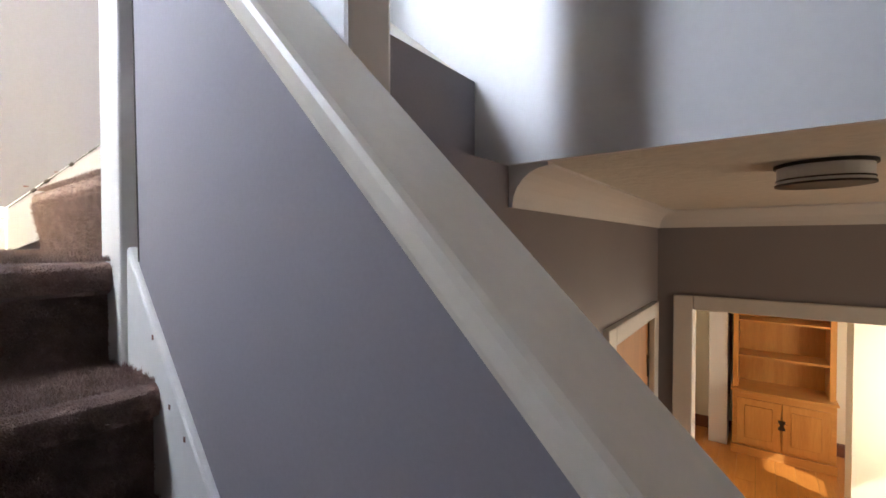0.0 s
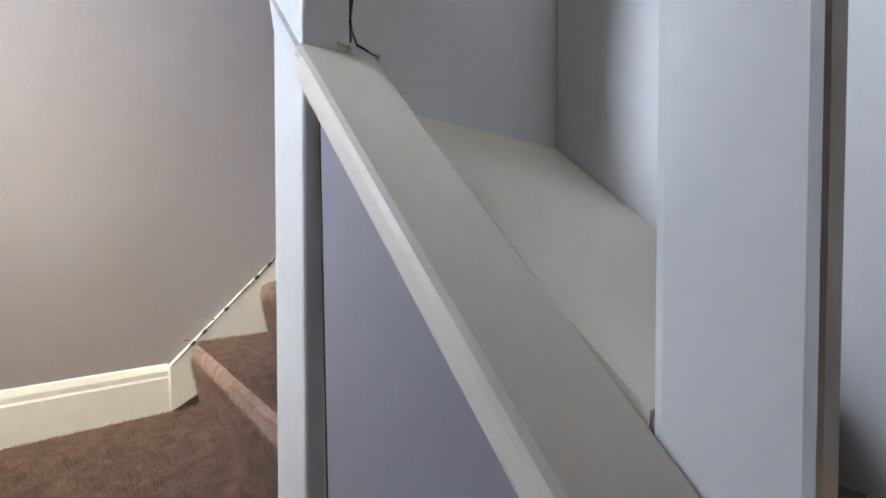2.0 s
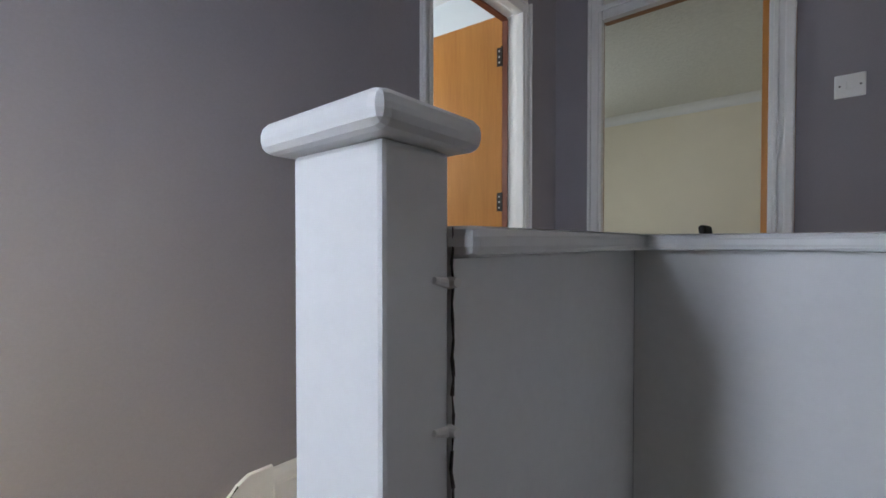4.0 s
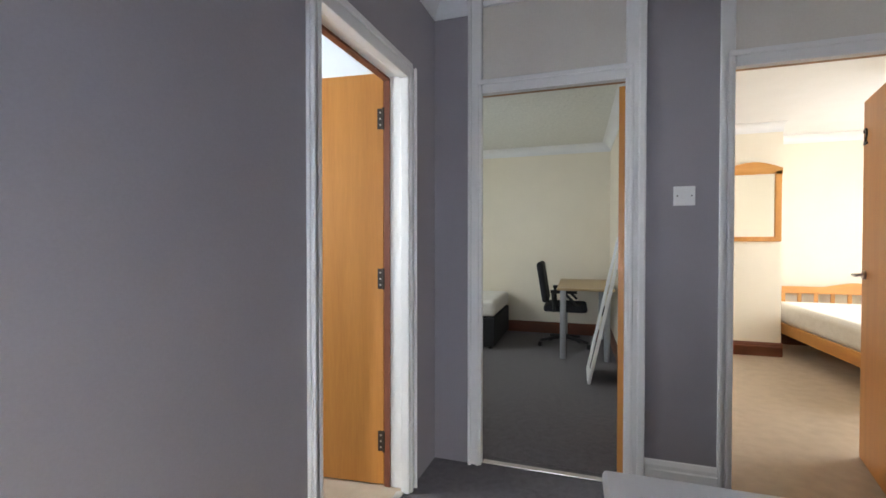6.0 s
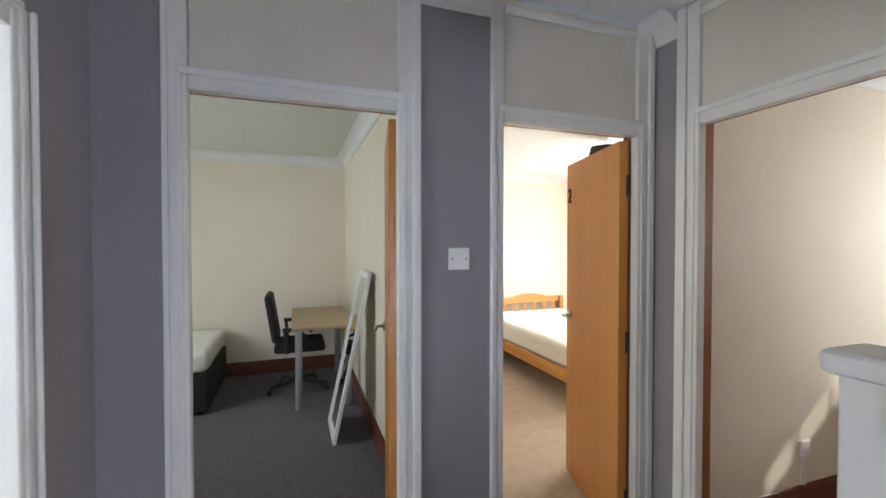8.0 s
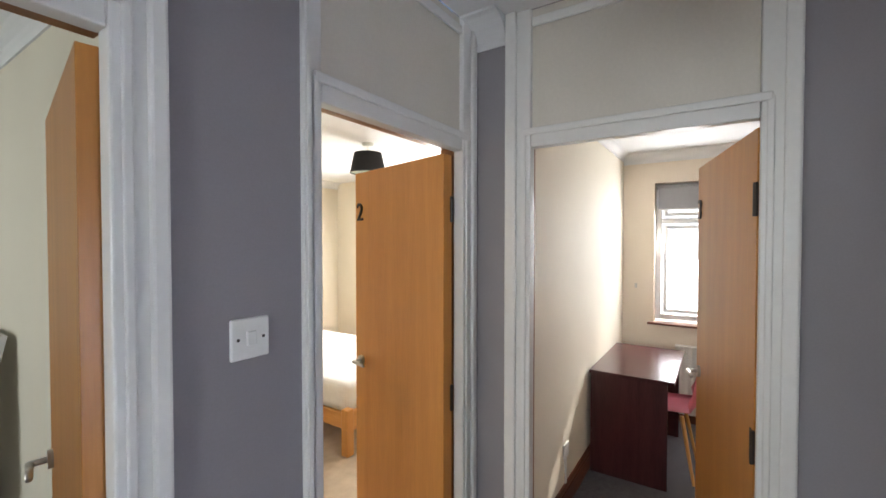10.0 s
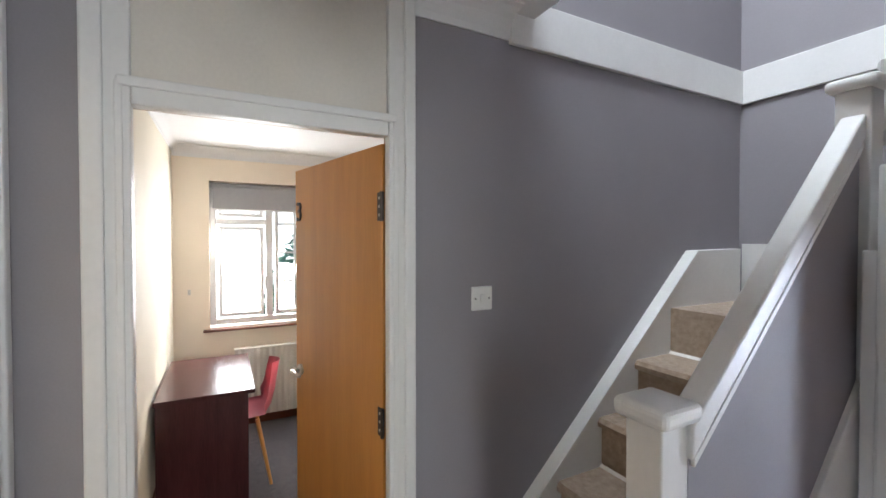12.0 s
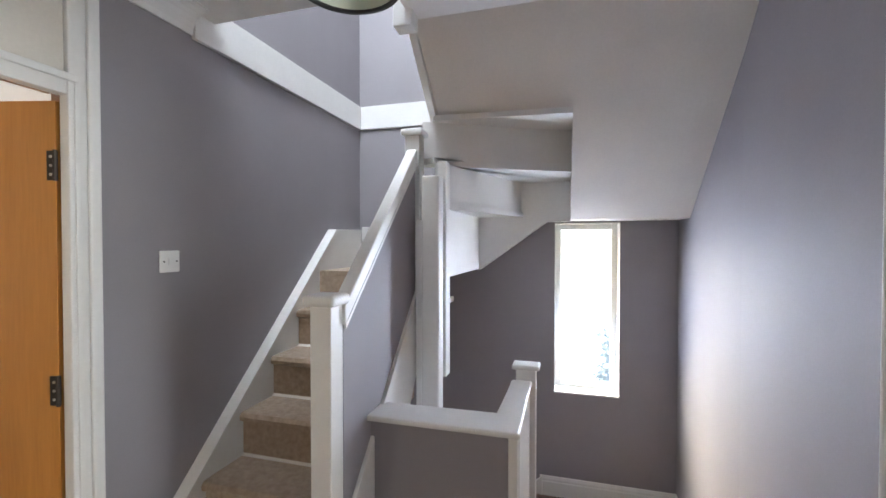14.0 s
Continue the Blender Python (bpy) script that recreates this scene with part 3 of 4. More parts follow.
# rough gap and a stapled cable between newel and panel
rg = random.Random(7)
bm = bmesh.new()
pz = [Vector((1.4125, 2.0722 + rg.uniform(-0.002, 0.002), 0.82 - 0.0135 * k)) for k in range(29)]
pz += [Vector((1.4115, 2.0745 - 0.010 * k, 0.428 - 0.002 * k + rg.uniform(-0.002, 0.002))) for k in range(1, 5)]
for p, q in zip(pz, pz[1:]):
    rod(p, q, rg.uniform(0.0004, 0.0018), rg.uniform(0.0004, 0.0018), 7, bm)
part("cracked_joint", bm, CRACK, guard, "dark open crack beside the newel")
for z in (0.78, 0.674, 0.508, 0.419):
    bm = rod((1.413, 2.0745, z), (1.404, 2.0765, z + 0.001), 0.0045, 0.0035, n=10)
    rod((1.413, 2.078, z), (1.4135, 2.091, z + 0.003), 0.004, 0.0025, n=8, bm=bm)
    part("cable_clip", bm, OFFWHITE, guard)
part("cable_clip", rod((1.413, 2.033, 0.421), (1.406, 2.030, 0.418), 0.005, n=10), OFFWHITE, guard)

# ---- upper staircase ----
upper = thing("loft_staircase", (0.45, 2.1, 0), "steep winding staircase with beige carpet to the loft", "staircase", "structure")
UR, UG = 0.22, 0.233
for k in range(1, 6):
    y = 1.235 + UG * (k - 1)
    pts = [(0, -UR - 0.02), (0, -0.05), (-0.022, -0.04), (-0.026, -0.02), (-0.014, -0.002), (0.01, 0), (UG + 0.004, 0), (UG + 0.004, -UR - 0.02)]
    part("step", prism([(y + a, UR * k + b) for a, b in pts], "x", 0.058, 0.80), BEIGE_CARPET, upper)
# winders turning about the inner post
c = (0.88, 2.12)
for i, poly in enumerate(([(0.80, 2.40), (0.022, 2.40), (0.022, 3.07), (0.35, 3.07), c], [c, (0.35, 3.07), (0.98, 3.07)])):
    part("winder", prism(poly, "z", UR * (6 + i) - UR, UR * (6 + i)), BEIGE_CARPET, upper)
zt = lambda y: 0.424 + 0.948 * (y - 1.362)
part("wall_string", prism([(1.16, 0.0), (1.16, zt(1.16) + 0.0), (2.60, zt(2.60)), (3.0, 1.605), (3.0, 1.3), (2.5, 1.1), (1.45, 0.0)], "x", 0.0, 0.0575, 0.003), WHITE, upper, "white wall string with a moulded top")
part("string_moulding", prism([(1.16, zt(1.16)), (2.60, zt(2.60)), (2.60, zt(2.60) - 0.028), (1.16, zt(1.16) - 0.028)], "x", 0.056, 0.066, 0.003), WHITE, upper)
part("wall_string", prism([(0.03, 1.2), (0.03, 1.63), (0.40, 1.63), (0.98, 2.1), (0.98, 1.7)], "y", N - 0.03, N, 0.003), WHITE, upper)
zh = lambda y: 1.30 + 0.935 * (y - 1.29)
newel(upper, 0.775, 0.855, 1.20, 1.282, 0.0, 1.33, 0.02, 0.04)
newel(upper, 0.80, 0.88, 2.03, 2.11, 1.2, 2.10, 0.02, 0.035)
part("handrail", prism([(1.275, zh(1.275)), (2.04, zh(2.04)), (2.04, zh(2.04) - 0.07), (1.275, zh(1.275) - 0.07)], "x", 0.812, 0.868, 0.006), WHITE, upper, "sloping white handrail capping")
part("rail_bead", prism([(1.285, zh(1.285) - 0.074), (2.03, zh(2.03) - 0.074), (2.03, zh(2.03) - 0.094), (1.285, zh(1.285) - 0.094)], "x", 0.8562, 0.866, 0.002), WHITE, upper)
zb = lambda y: 0.60 + 1.0 * (y - 1.373)
part("balustrade_panel", prism([(1.28, zh(1.28) - 0.06), (2.035, zh(2.035) - 0.06), (2.035, zb(2.035)), (1.28, zb(1.28))], "x", 0.80, 0.856), GREY, upper, "grey painted balustrade panel")
part("string", prism([(1.20, zb(1.20)), (2.05, zb(2.05)), (2.05, zb(2.05) - 0.40), (1.40, 0.0), (1.20, 0.0)], "x", 0.802, 0.872, 0.004), WHITE, upper, "white stair string")
part("post", box(0.916, 1.008, 1.955, 2.034, -0.14, 1.84, 0.008), WHITE, upper, "square white post standing on the lower balustrade")
part("post_casing", box(0.884, 0.9155, 1.967, 2.028, 0.55, 1.62, 0.004), WHITE, upper)
part("drop_newel", box(0.962, 1.014, 2.068, 2.15, 0.80, 1.93, 0.006), WHITE, upper, "white newel ending in a hanging drop")
# plastered underside of the first flight
part("underside", prism([(1.6155, 0.33), (2.62, 1.29), (2.62, 1.32), (1.6155, 0.37)], "x", 0.031, 0.80), OFFWHITE, upper, "sloping plastered underside")
part("underside", prism([(0.058, 2.34), (0.80, 2.34), (0.80, 3.06), (0.058, 3.06)], "z", 1.06, 1.096), OFFWHITE, upper, "plastered underside of the winders")
# boxed undersides of the winders
za, zb2, zc2 = 1.685, 1.925, 2.165
part("riser_board", prism([(0.985, 2.06), (1.014, 2.96), (0.96, 2.96), (0.93, 2.06)], "z", 1.315, za), WHITE, upper, "white boarded underside of the winding steps")
part("riser_board", prism([(0.985, 2.09), (1.314, 2.955), (1.27, 2.975), (0.94, 2.11)], "z", za, zb2), WHITE, upper)
part("riser_board", prism([(0.86, 2.148), (1.645, 2.57), (1.63, 2.61), (0.84, 2.19)], "z", zb2, zc2), WHITE, upper)
part("tread_board", prism([(0.96, 2.08), (0.985, 2.06), (1.33, 2.96), (1.0, 2.97)], "z", za, za + 0.03), WHITE, upper)
part("tread_board", prism([(0.86, 2.13), (1.645, 2.552), (1.645, 2.97), (1.27, 2.97), (0.94, 2.08)], "z", zb2 - 0.003, zb2 + 0.03), WHITE, upper)
part("tread_board", prism([(0.90, 2.18), (0.92, 2.15), (1.645, 2.2), (1.645, 2.6)], "z", zc2, zc2 + 0.03), WHITE, upper)
part("outer_string", prism([(1.0, 1.306), (1.014, 1.306), (1.49, 1.651), (1.645, 1.651), (1.645, 1.96), (1.0, 1.96)], "y", 2.96, N), WHITE, upper, "white outer string under the winders")
YL, ZL, SL = 2.83, 1.655, 0.85
zp = lambda y: ZL + SL * (YL - y)
part("soffit", prism([(YL, ZL), (1.79, zp(1.79)), (1.79, zp(1.79) + 0.12), (N, 1.9), (N, ZL)], "x", 1.645, E), OFFWHITE, upper, "sloping white plastered underside of the flight")
part("soffit", prism([(2.23, zc2 + 0.004), (1.79, zp(1.79)), (1.79, zp(1.79) + 0.12), (2.3, zc2 + 0.12)], "x", 0.935, 1.645), OFFWHITE, upper, "sloping white plastered underside of the flight")
part("inner_string", prism([(2.26, zp(2.26) - 0.05), (1.79, zp(1.79) - 0.01), (1.79, zp(1.79) + 0.34), (2.26, zp(2.26) + 0.34)], "x", 0.895, 0.934, 0.004), WHITE, upper, "white inner string of the top flight")
part("newel_foot", box(0.87, 0.96, 1.70, 1.785, 2.46, 2.9, 0.006), WHITE, upper)

# ---- stair window ----
w1 = thing("window_1", (1.76, 3.1, 0.43), "tall narrow white window, dazzlingly bright", "window", "structure")
for a, b in ((1.545, 1.585), (1.935, 1.975)):
    part("window_frame", box(a, b, 3.22, 3.28, 0.435, 1.64, 0.005), UPVC, w1)
for a, b in ((0.435, 0.475), (1.60, 1.64)):
    part("window_frame", box(1.585, 1.935, 3.22, 3.28, a, b, 0.005), UPVC, w1)
pane_1 = part("pane", box(1.585, 1.935, 3.248, 3.254, 0.475, 1.60), GLASS, w1)
pane_1.visible_shadow = False
part("window_sill", box(1.541, 1.979, 3.075, 3.22, 0.424, 0.436, 0.003), WHITE, w1)
for a, b in ((1.5405, 1.5455), (1.9745, 1.9795)):
    part("reveal", box(a, b, 3.088, 3.22, 0.436, 1.644), WHITE, w1)
part("reveal", box(1.5455, 1.9745, 3.088, 3.22, 1.6395, 1.6445), WHITE, w1)

# ---- room 1: dark carpet, desk and chair ----
R1W, R1E, R1S = 1.08, 4.0, -3.55
wall("wall_room_1_west", "x", R1W, -0.13, R1S, -0.1, -0.13, CZ, [], CREAM, "cream painted bedroom wall")
wall("wall_room_1_south", "y", R1S, -T, R1W, R1E, -0.13, CZ, [], CREAM, "cream painted bedroom wall")
wall("wall_room_1_east", "x", R1E, T, R1S, 0.0, -0.13, CZ, [(-2.35, -1.05, 0.9, 2.1)], CREAM, "cream painted bedroom wall with a window")
solid("wall_room_1_north", box(2.44, R1E, -0.1, -0.004, -0.13, CZ), CREAM, "cream painted bedroom wall", "wall")
solid("floor_room_1", box(R1W, R1E, R1S, -0.1, -0.13, 0.003), DARK_CARPET, "dark grey bedroom carpet", "floor")
solid("ceiling_room_1", box(R1W, R1E, R1S, -0.1, 2.47, 2.52), ARTEX, "stippled plaster ceiling", "ceiling")
coving("coving_room_1_south", (R1W, R1S), (R1E, R1S), 2.47, (0, 1), CEIL)
coving("coving_room_1_west", (R1W, R1S), (R1W, -0.1), 2.47, (1, 0), CEIL)
skirting("baseboard_room_1_south", (R1W, R1S), (R1E, R1S), 0.15, SKIRTWOOD, (0, 1))
skirting("baseboard_room_1_west", (R1W, R1S), (R1W, -0.9), 0.15, SKIRTWOOD, (1, 0))

desk = thing("desk", (1.4, -2.85, 0), "pale beech desk with round silver legs", "desk")
part("desktop", box(1.12, 1.68, -3.45, -2.25, 0.715, 0.74, 0.003), BEECH, desk, "pale beech veneered top")
for x in (1.19, 1.62):
    for y in (-3.38, -2.32):
        part("leg", rod((x, y, 0.004), (x, y, 0.715), 0.03, n=20), GREYSTEEL, desk, smooth=False)
part("apron", box(1.19, 1.62, -3.36, -3.34, 0.62, 0.715), GREYSTEEL, desk)

chair = thing("office_chair", (1.62, -2.86, 0), "black fabric office chair on five castors", "chair")
cx, cy = 1.62, -2.86
part("gas_column", rod((cx, cy, 0.08), (cx, cy, 0.42), 0.024), BLACK, chair)
for k in range(5):
    a = k * 2 * math.pi / 5 + 0.3
    ex, ey = cx + 0.28 * math.cos(a), cy + 0.28 * math.sin(a)
    leg = part("base_arm", rod((cx, cy, 0.12), (ex, ey, 0.075), 0.022, 0.015), BLACK, chair)
    part("castor", rod((ex - 0.02, ey, 0.03), (ex + 0.02, ey, 0.03), 0.026), BLACK, leg)
part("seat", box(cx - 0.25, cx + 0.22, cy - 0.24, cy + 0.24, 0.43, 0.51, 0.03, seg=3), FABRIC, chair)
bm = box(-0.035, 0.035, -0.22, 0.22, 0.0, 0.46, 0.028, seg=3)
part("backrest", turned(bm, pose(cx + 0.20, cy, 0.53, 0, 9, 0)), FABRIC, chair)
part("back_bar", rod((cx + 0.1, cy, 0.42), (cx + 0.25, cy, 0.62), 0.018), BLACK, chair)
for s in (-1, 1):
    bm = rod((cx + 0.1, cy + s * 0.27, 0.44), (cx + 0.12, cy + s * 0.28, 0.66), 0.016)
    rod((cx - 0.14, cy + s * 0.28, 0.52), (cx + 0.0, cy + s * 0.28, 0.66), 0.014, bm=bm)
    rod((cx - 0.14, cy + s * 0.28, 0.665), (cx + 0.14, cy + s * 0.28, 0.665), 0.02, bm=bm)
    part("armrest", bm, BLACK, chair)

mir = thing("leaning_mirror", (1.25, -1.7, 0), "tall mirror in a pale frame leaning on the cream wall", "mirror")
m = pose(1.385, -1.99, 0.005, 0, -12.0, 0)
L, Wd = 1.28, 0.46
for y0, y1, z0, z1 in ((0, 0.045, 0, L), (Wd - 0.045, Wd, 0, L), (0.045, Wd - 0.045, 0, 0.045), (0.045, Wd - 0.045, L - 0.045, L)):
    part("frame_bar", turned(box(-0.012, 0.014, y0, y1, z0, z1, 0.003), m), UPVC, mir)
part("mirror_glass", turned(box(-0.008, 0.002, 0.04, Wd - 0.04, 0.04, L - 0.04), m), MIRROR, mir)

bed1 = thing("divan_bed", (3.1, -2.95, 0), "divan bed with a white mattress on a dark base", "bed")
part("base", box(2.36, 3.95, -3.50, -2.45, 0.03, 0.36, 0.015), FABRIC, bed1, "dark fabric divan base")
part("mattress", box(2.36, 3.95, -3.50, -2.45, 0.365, 0.55, 0.05, seg=3), MATTRESS, bed1, "white quilted mattress")
for x in (2.42, 3.88):
    for y in (-3.44, -2.5):
        part("foot", rod((x, y, 0.003), (x, y, 0.03), 0.025), BLACK, bed1)

# ---- room 2: bright bedroom ----
R2W, R2E, R2S = -2.7, 0.95, -3.75
wall("wall_room_2_west", "x", R2W, -T, R2S, -0.1, -0.13, CZ, [(-2.65, -1.35, 0.9, 2.1)], CREAM, "cream painted bedroom wall with a window")
wall("wall_room_2_south", "y", R2S, -T, R2W, R2E, -0.13, CZ, [], CREAM, "cream painted bedroom wall")
solid("wall_room_2_breast", box(-0.57, R2E, R2S, -3.06, 0.0, 2.46), CREAM, "cream painted chimney breast", "wall")
solid("wall_room_2_north", box(R2W, -0.1, -0.1, -0.004, -0.13, CZ), CREAM, "cream painted bedroom wall", "wall")
solid("floor_room_2", box(R2W, R2E, R2S, -0.1, -0.13, 0.003), SAND_CARPET, "sand coloured bedroom carpet", "floor")
solid("ceiling_room_2", box(R2W, R2E, R2S, -0.1, 2.46, 2.52), CEIL, "white bedroom ceiling", "ceiling")
coving("coving_room_2_south", (R2W, R2S), (-0.57, R2S), 2.46, (0, 1), CEIL, 0.09)
coving("coving_room_2_breast", (-0.57, -3.06), (R2E, -3.06), 2.46, (0, 1), CEIL, 0.09)
skirting("baseboard_room_2_breast", (-0.58, -3.06), (R2E, -3.06), 0.15, SKIRTWOOD, (0, 1))
skirting("baseboard_room_2_south", (R2W, R2S), (-0.57, R2S), 0.15, SKIRTWOOD, (0, 1))

wm = thing("wall_mirror", (-0.3, -3.04, 1.6), "mirror in an arched pine frame on the wall", "mirror")
for x0, x1, z0, z1 in ((-0.555, -0.495, 1.22, 1.97), (-0.09, -0.03, 1.22, 1.97), (-0.495, -0.09, 1.22, 1.27)):
    part("frame_bar", box(x0, x1, -3.058, -3.03, z0, z1, 0.005), PINE, wm)
arc = [(-0.56 + 0.535 * k / 10, 1.99 + 0.07 * math.sin(math.pi * k / 10)) for k in range(11)] + [(-0.025, 1.93), (-0.56, 1.93)]
part("arched_top", prism(arc, "y", -3.058, -3.03), PINE_H, wm)
part("mirror_glass", box(-0.50, -0.085, -3.056, -3.045, 1.26, 1.94), MIRROR, wm)

bed2 = thing("pine_bed", (-1.35, -2.55, 0), "varnished pine bed with a bare white mattress", "bed")
for y in (-3.68, -1.48):
    for x in (-0.70, -2.05):
        h = 0.70 if y < -3 else 0.36
        part("leg", box(x - 0.035, x + 0.035, y - 0.035, y + 0.035, 0.004, h, 0.008), PINE, bed2)
for x in (-0.70, -2.05):
    part("side_rail", box(x - 0.014, x + 0.014, -3.64, -1.51, 0.20, 0.32, 0.005), PINE_H, bed2)
part("foot_board", box(-2.01, -0.74, -1.50, -1.465, 0.18, 0.33, 0.006), PINE_H, bed2)
arc = [(-2.01 + 1.27 * k / 24, 0.70 + 0.05 * max(0.0, math.sin(math.pi * (k - 3) / 12)) ** 1.3 if 3 < k < 15 else 0.70) for k in range(25)] + [(-0.74, 0.62), (-2.01, 0.62)]
part("headboard_rail", prism(arc, "y", -3.70, -3.665), PINE_H, bed2, "curved pine headboard rail")
for k in range(8):
    x = -1.93 + k * 0.157
    part("headboard_slat", box(x - 0.02, x + 0.02, -3.69, -3.675, 0.3, 0.64, 0.003), PINE, bed2)
part("slatted_base", box(-2.03, -0.72, -3.62, -1.52, 0.27, 0.295), PINE, bed2)
part("mattress", box(-2.03, -0.72, -3.63, -1.515, 0.297, 0.53, 0.055, seg=4), MATTRESS, bed2, "bare white quilted mattress")

drawers = thing("pine_chest", (-2.35, -0.9, 0), "orange pine chest of drawers against the wall", "chest of drawers")
part("carcass", box(-2.66, -2.22, -1.25, -0.45, 0.05, 0.74, 0.004), PINE_H, drawers)
part("top", box(-2.68, -2.19, -1.28, -0.42, 0.74, 0.765, 0.006), PINE_H, drawers)
for k in range(3):
    dr = part("drawer", box(-2.222, -2.205, -1.22, -0.48, 0.09 + k * 0.215, 0.285 + k * 0.215, 0.004), PINE_H, drawers)
    for y in (-1.05, -0.65):
        part("knob", rod((-2.205, y, 0.19 + k * 0.215), (-2.175, y, 0.19 + k * 0.215), 0.014, 0.018), PINE, dr)
part("plinth", box(-2.65, -2.24, -1.24, -0.46, 0.003, 0.05), PINE_H, drawers)


def lampshade(name, x, y, z0, ztop, r0, r1, label):
    t = thing(name, (x, y, z0), label, "ceiling lamp")
    h = 0.165
    for nm, mt, d in (("shade", SHADE_OUT, 0.0), ("shade_lining", SHADE_IN, -0.003)):
        bm = bmesh.new()
        n = 40
        a = [bm.verts.new((x + (r0 + d) * math.cos(k * 2 * math.pi / n), y + (r0 + d) * math.sin(k * 2 * math.pi / n), z0)) for k in range(n)]
        b = [bm.verts.new((x + (r1 + d) * math.cos(k * 2 * math.pi / n), y + (r1 + d) * math.sin(k * 2 * math.pi / n), z0 + h)) for k in range(n)]
        for k in range(n):
            bm.faces.new((a[k], a[(k + 1) % n], b[(k + 1) % n], b[k]))
        part(nm, bm, mt, t, smooth=True)
    bm = bmesh.new()
    n = 40
    prof = [(r0 + 0.002, 0.004), (r0 - 0.007, 0.004), (r0 - 0.007, -0.004), (r0 + 0.002, -0.004)]
    rings = [[bm.verts.new((x + r * math.cos(k * 2 * math.pi / n), y + r * math.sin(k * 2 * math.pi / n), z0 + q)) for k in range(n)] for r, q in prof]
    for i in range(4):
        for k in range(n):
            bm.faces.new((rings[i][k], rings[i][(k + 1) % n], rings[(i + 1) % 4][(k + 1) % n], rings[(i + 1) % 4][k]))
    part("rim", bm, BLACK, t)
    bm = bmesh.new()
    for k in range(3):
        a = k * 2 * math.pi / 3
        rod((x, y, z0 + h - 0.03), (x + r1 * math.cos(a), y + r1 * math.sin(a), z0 + h - 0.004), 0.002, n=6, bm=bm)
    part("spider", bm, BLACK, t)
    part("lamp_holder", rod((x, y, z0 + 0.07), (x, y, z0 + h), 0.018), PLASTIC, t)
    bm = bmesh.new()
    bmesh.ops.create_uvsphere(bm, u_segments=14, v_segments=8, radius=0.03, matrix=pose(x, y, z0 + 0.055))
    part("bulb", bm, FROST, t, smooth=True)
    part("cord", rod((x, y, z0 + h), (x, y, ztop - 0.03), 0.003, n=8), PLASTIC, t)
    part("ceiling_rose", rod((x, y, ztop - 0.03), (x, y, ztop - 0.001), 0.04, 0.05, n=24), PLASTIC, t)


lampshade("pendant_lamp", 1.13, 0.82, 2.09, CZ, 0.118, 0.09, "black tapered fabric lampshade hanging over the landing")
lampshade("pendant_lamp", -1.07, -1.61, 2.21, 2.46, 0.15, 0.115, "black tapered fabric lampshade under the bedroom ceiling")

# ---- room 3: study bedroom with a window ----
R3W, R3S, R3N = -2.80, 0.09, 2.2
wall("wall_room_3_west", "x", R3W, -0.2, -0.0, R3N, -0.13, CZ, [(0.36, 1.50, 0.88, 2.17)], PEACH, "peach painted wall with the study window")
wall("wall_room_3_south", "y", R3S, -0.09, R3W, -0.1, -0.13, CZ, [], CREAM, "pale cream painted wall")
wall("wall_room_3_north", "y", R3N, T, R3W, -0.1, -0.13, CZ, [], PEACH, "peach painted wall")
solid("lining_room_3_east", box(-0.112, -0.1, 1.06, R3N, 0.0, 2.45), PEACH, "peach painted wall beside the door", "wall")
solid("floor_room_3", box(R3W, -0.1, R3S, R3N, -0.13, 0.003), DARK_CARPET, "dark grey brown carpet in the study bedroom", "floor")
solid("floor_door_3", box(-0.1, 0.0, 0.26, 0.97, -0.13, 0.003), DARK_CARPET, "dark carpet in the doorway", "floor")
solid("ceiling_room_3", box(R3W, -0.1, R3S, R3N, 2.45, 2.52), CEIL, "white study ceiling", "ceiling")
coving("coving_room_3_west", (R3W, R3S), (R3W, R3N), 2.45, (1, 0), CEIL, 0.09)
coving("coving_room_3_south", (R3W, R3S), (-0.1, R3S), 2.45, (0, 1), CEIL, 0.06)
skirting("baseboard_room_3_west", (R3W, R3S), (R3W, R3N), 0.15, SKIRTWOOD, (1, 0))
skirting("baseboard_room_3_south", (R3W, R3S), (-0.12, R3S), 0.15, SKIRTWOOD, (0, 1))

w3 = thing("window_2", (-2.85, 0.93, 0.88), "white plastic casement window with a grey roller blind", "window", "structure")
fx0, fx1 = -2.96, -2.90
for y0, y1, z0, z1 in ((0.36, 0.41, 0.90, 2.17), (1.45, 1.50, 0.90, 2.17), (0.41, 1.45, 2.12, 2.17), (0.41, 1.45, 0.90, 0.95), (0.82, 0.88, 0.95, 2.12), (0.41, 0.82, 1.80, 1.85)):
    part("window_frame", box(fx0, fx1, y0, y1, z0, z1, 0.006), UPVC, w3)
for y0, y1, z0, z1 in ((0.43, 0.80, 0.97, 1.78), (0.43, 0.80, 1.87, 2.10), (0.90, 1.43, 0.97, 2.10)):
    s = part("sash", box(fx0 + 0.01, fx1 + 0.012, y0, y0 + 0.03, z0, z1, 0.003), UPVC, w3)
    part("sash", box(fx0 + 0.01, fx1 + 0.012, y1 - 0.03, y1, z0, z1, 0.003), UPVC, w3)
    part("sash", box(fx0 + 0.01, fx1 + 0.012, y0 + 0.03, y1 - 0.03, z0, z0 + 0.03, 0.003), UPVC, w3)
    part("sash", box(fx0 + 0.01, fx1 + 0.012, y0 + 0.03, y1 - 0.03, z1 - 0.03, z1, 0.003), UPVC, w3)
    p = part("pane", box(-2.935, -2.931, y0 + 0.03, y1 - 0.03, z0 + 0.03, z1 - 0.03), GLASS, w3)
    p.visible_shadow = False
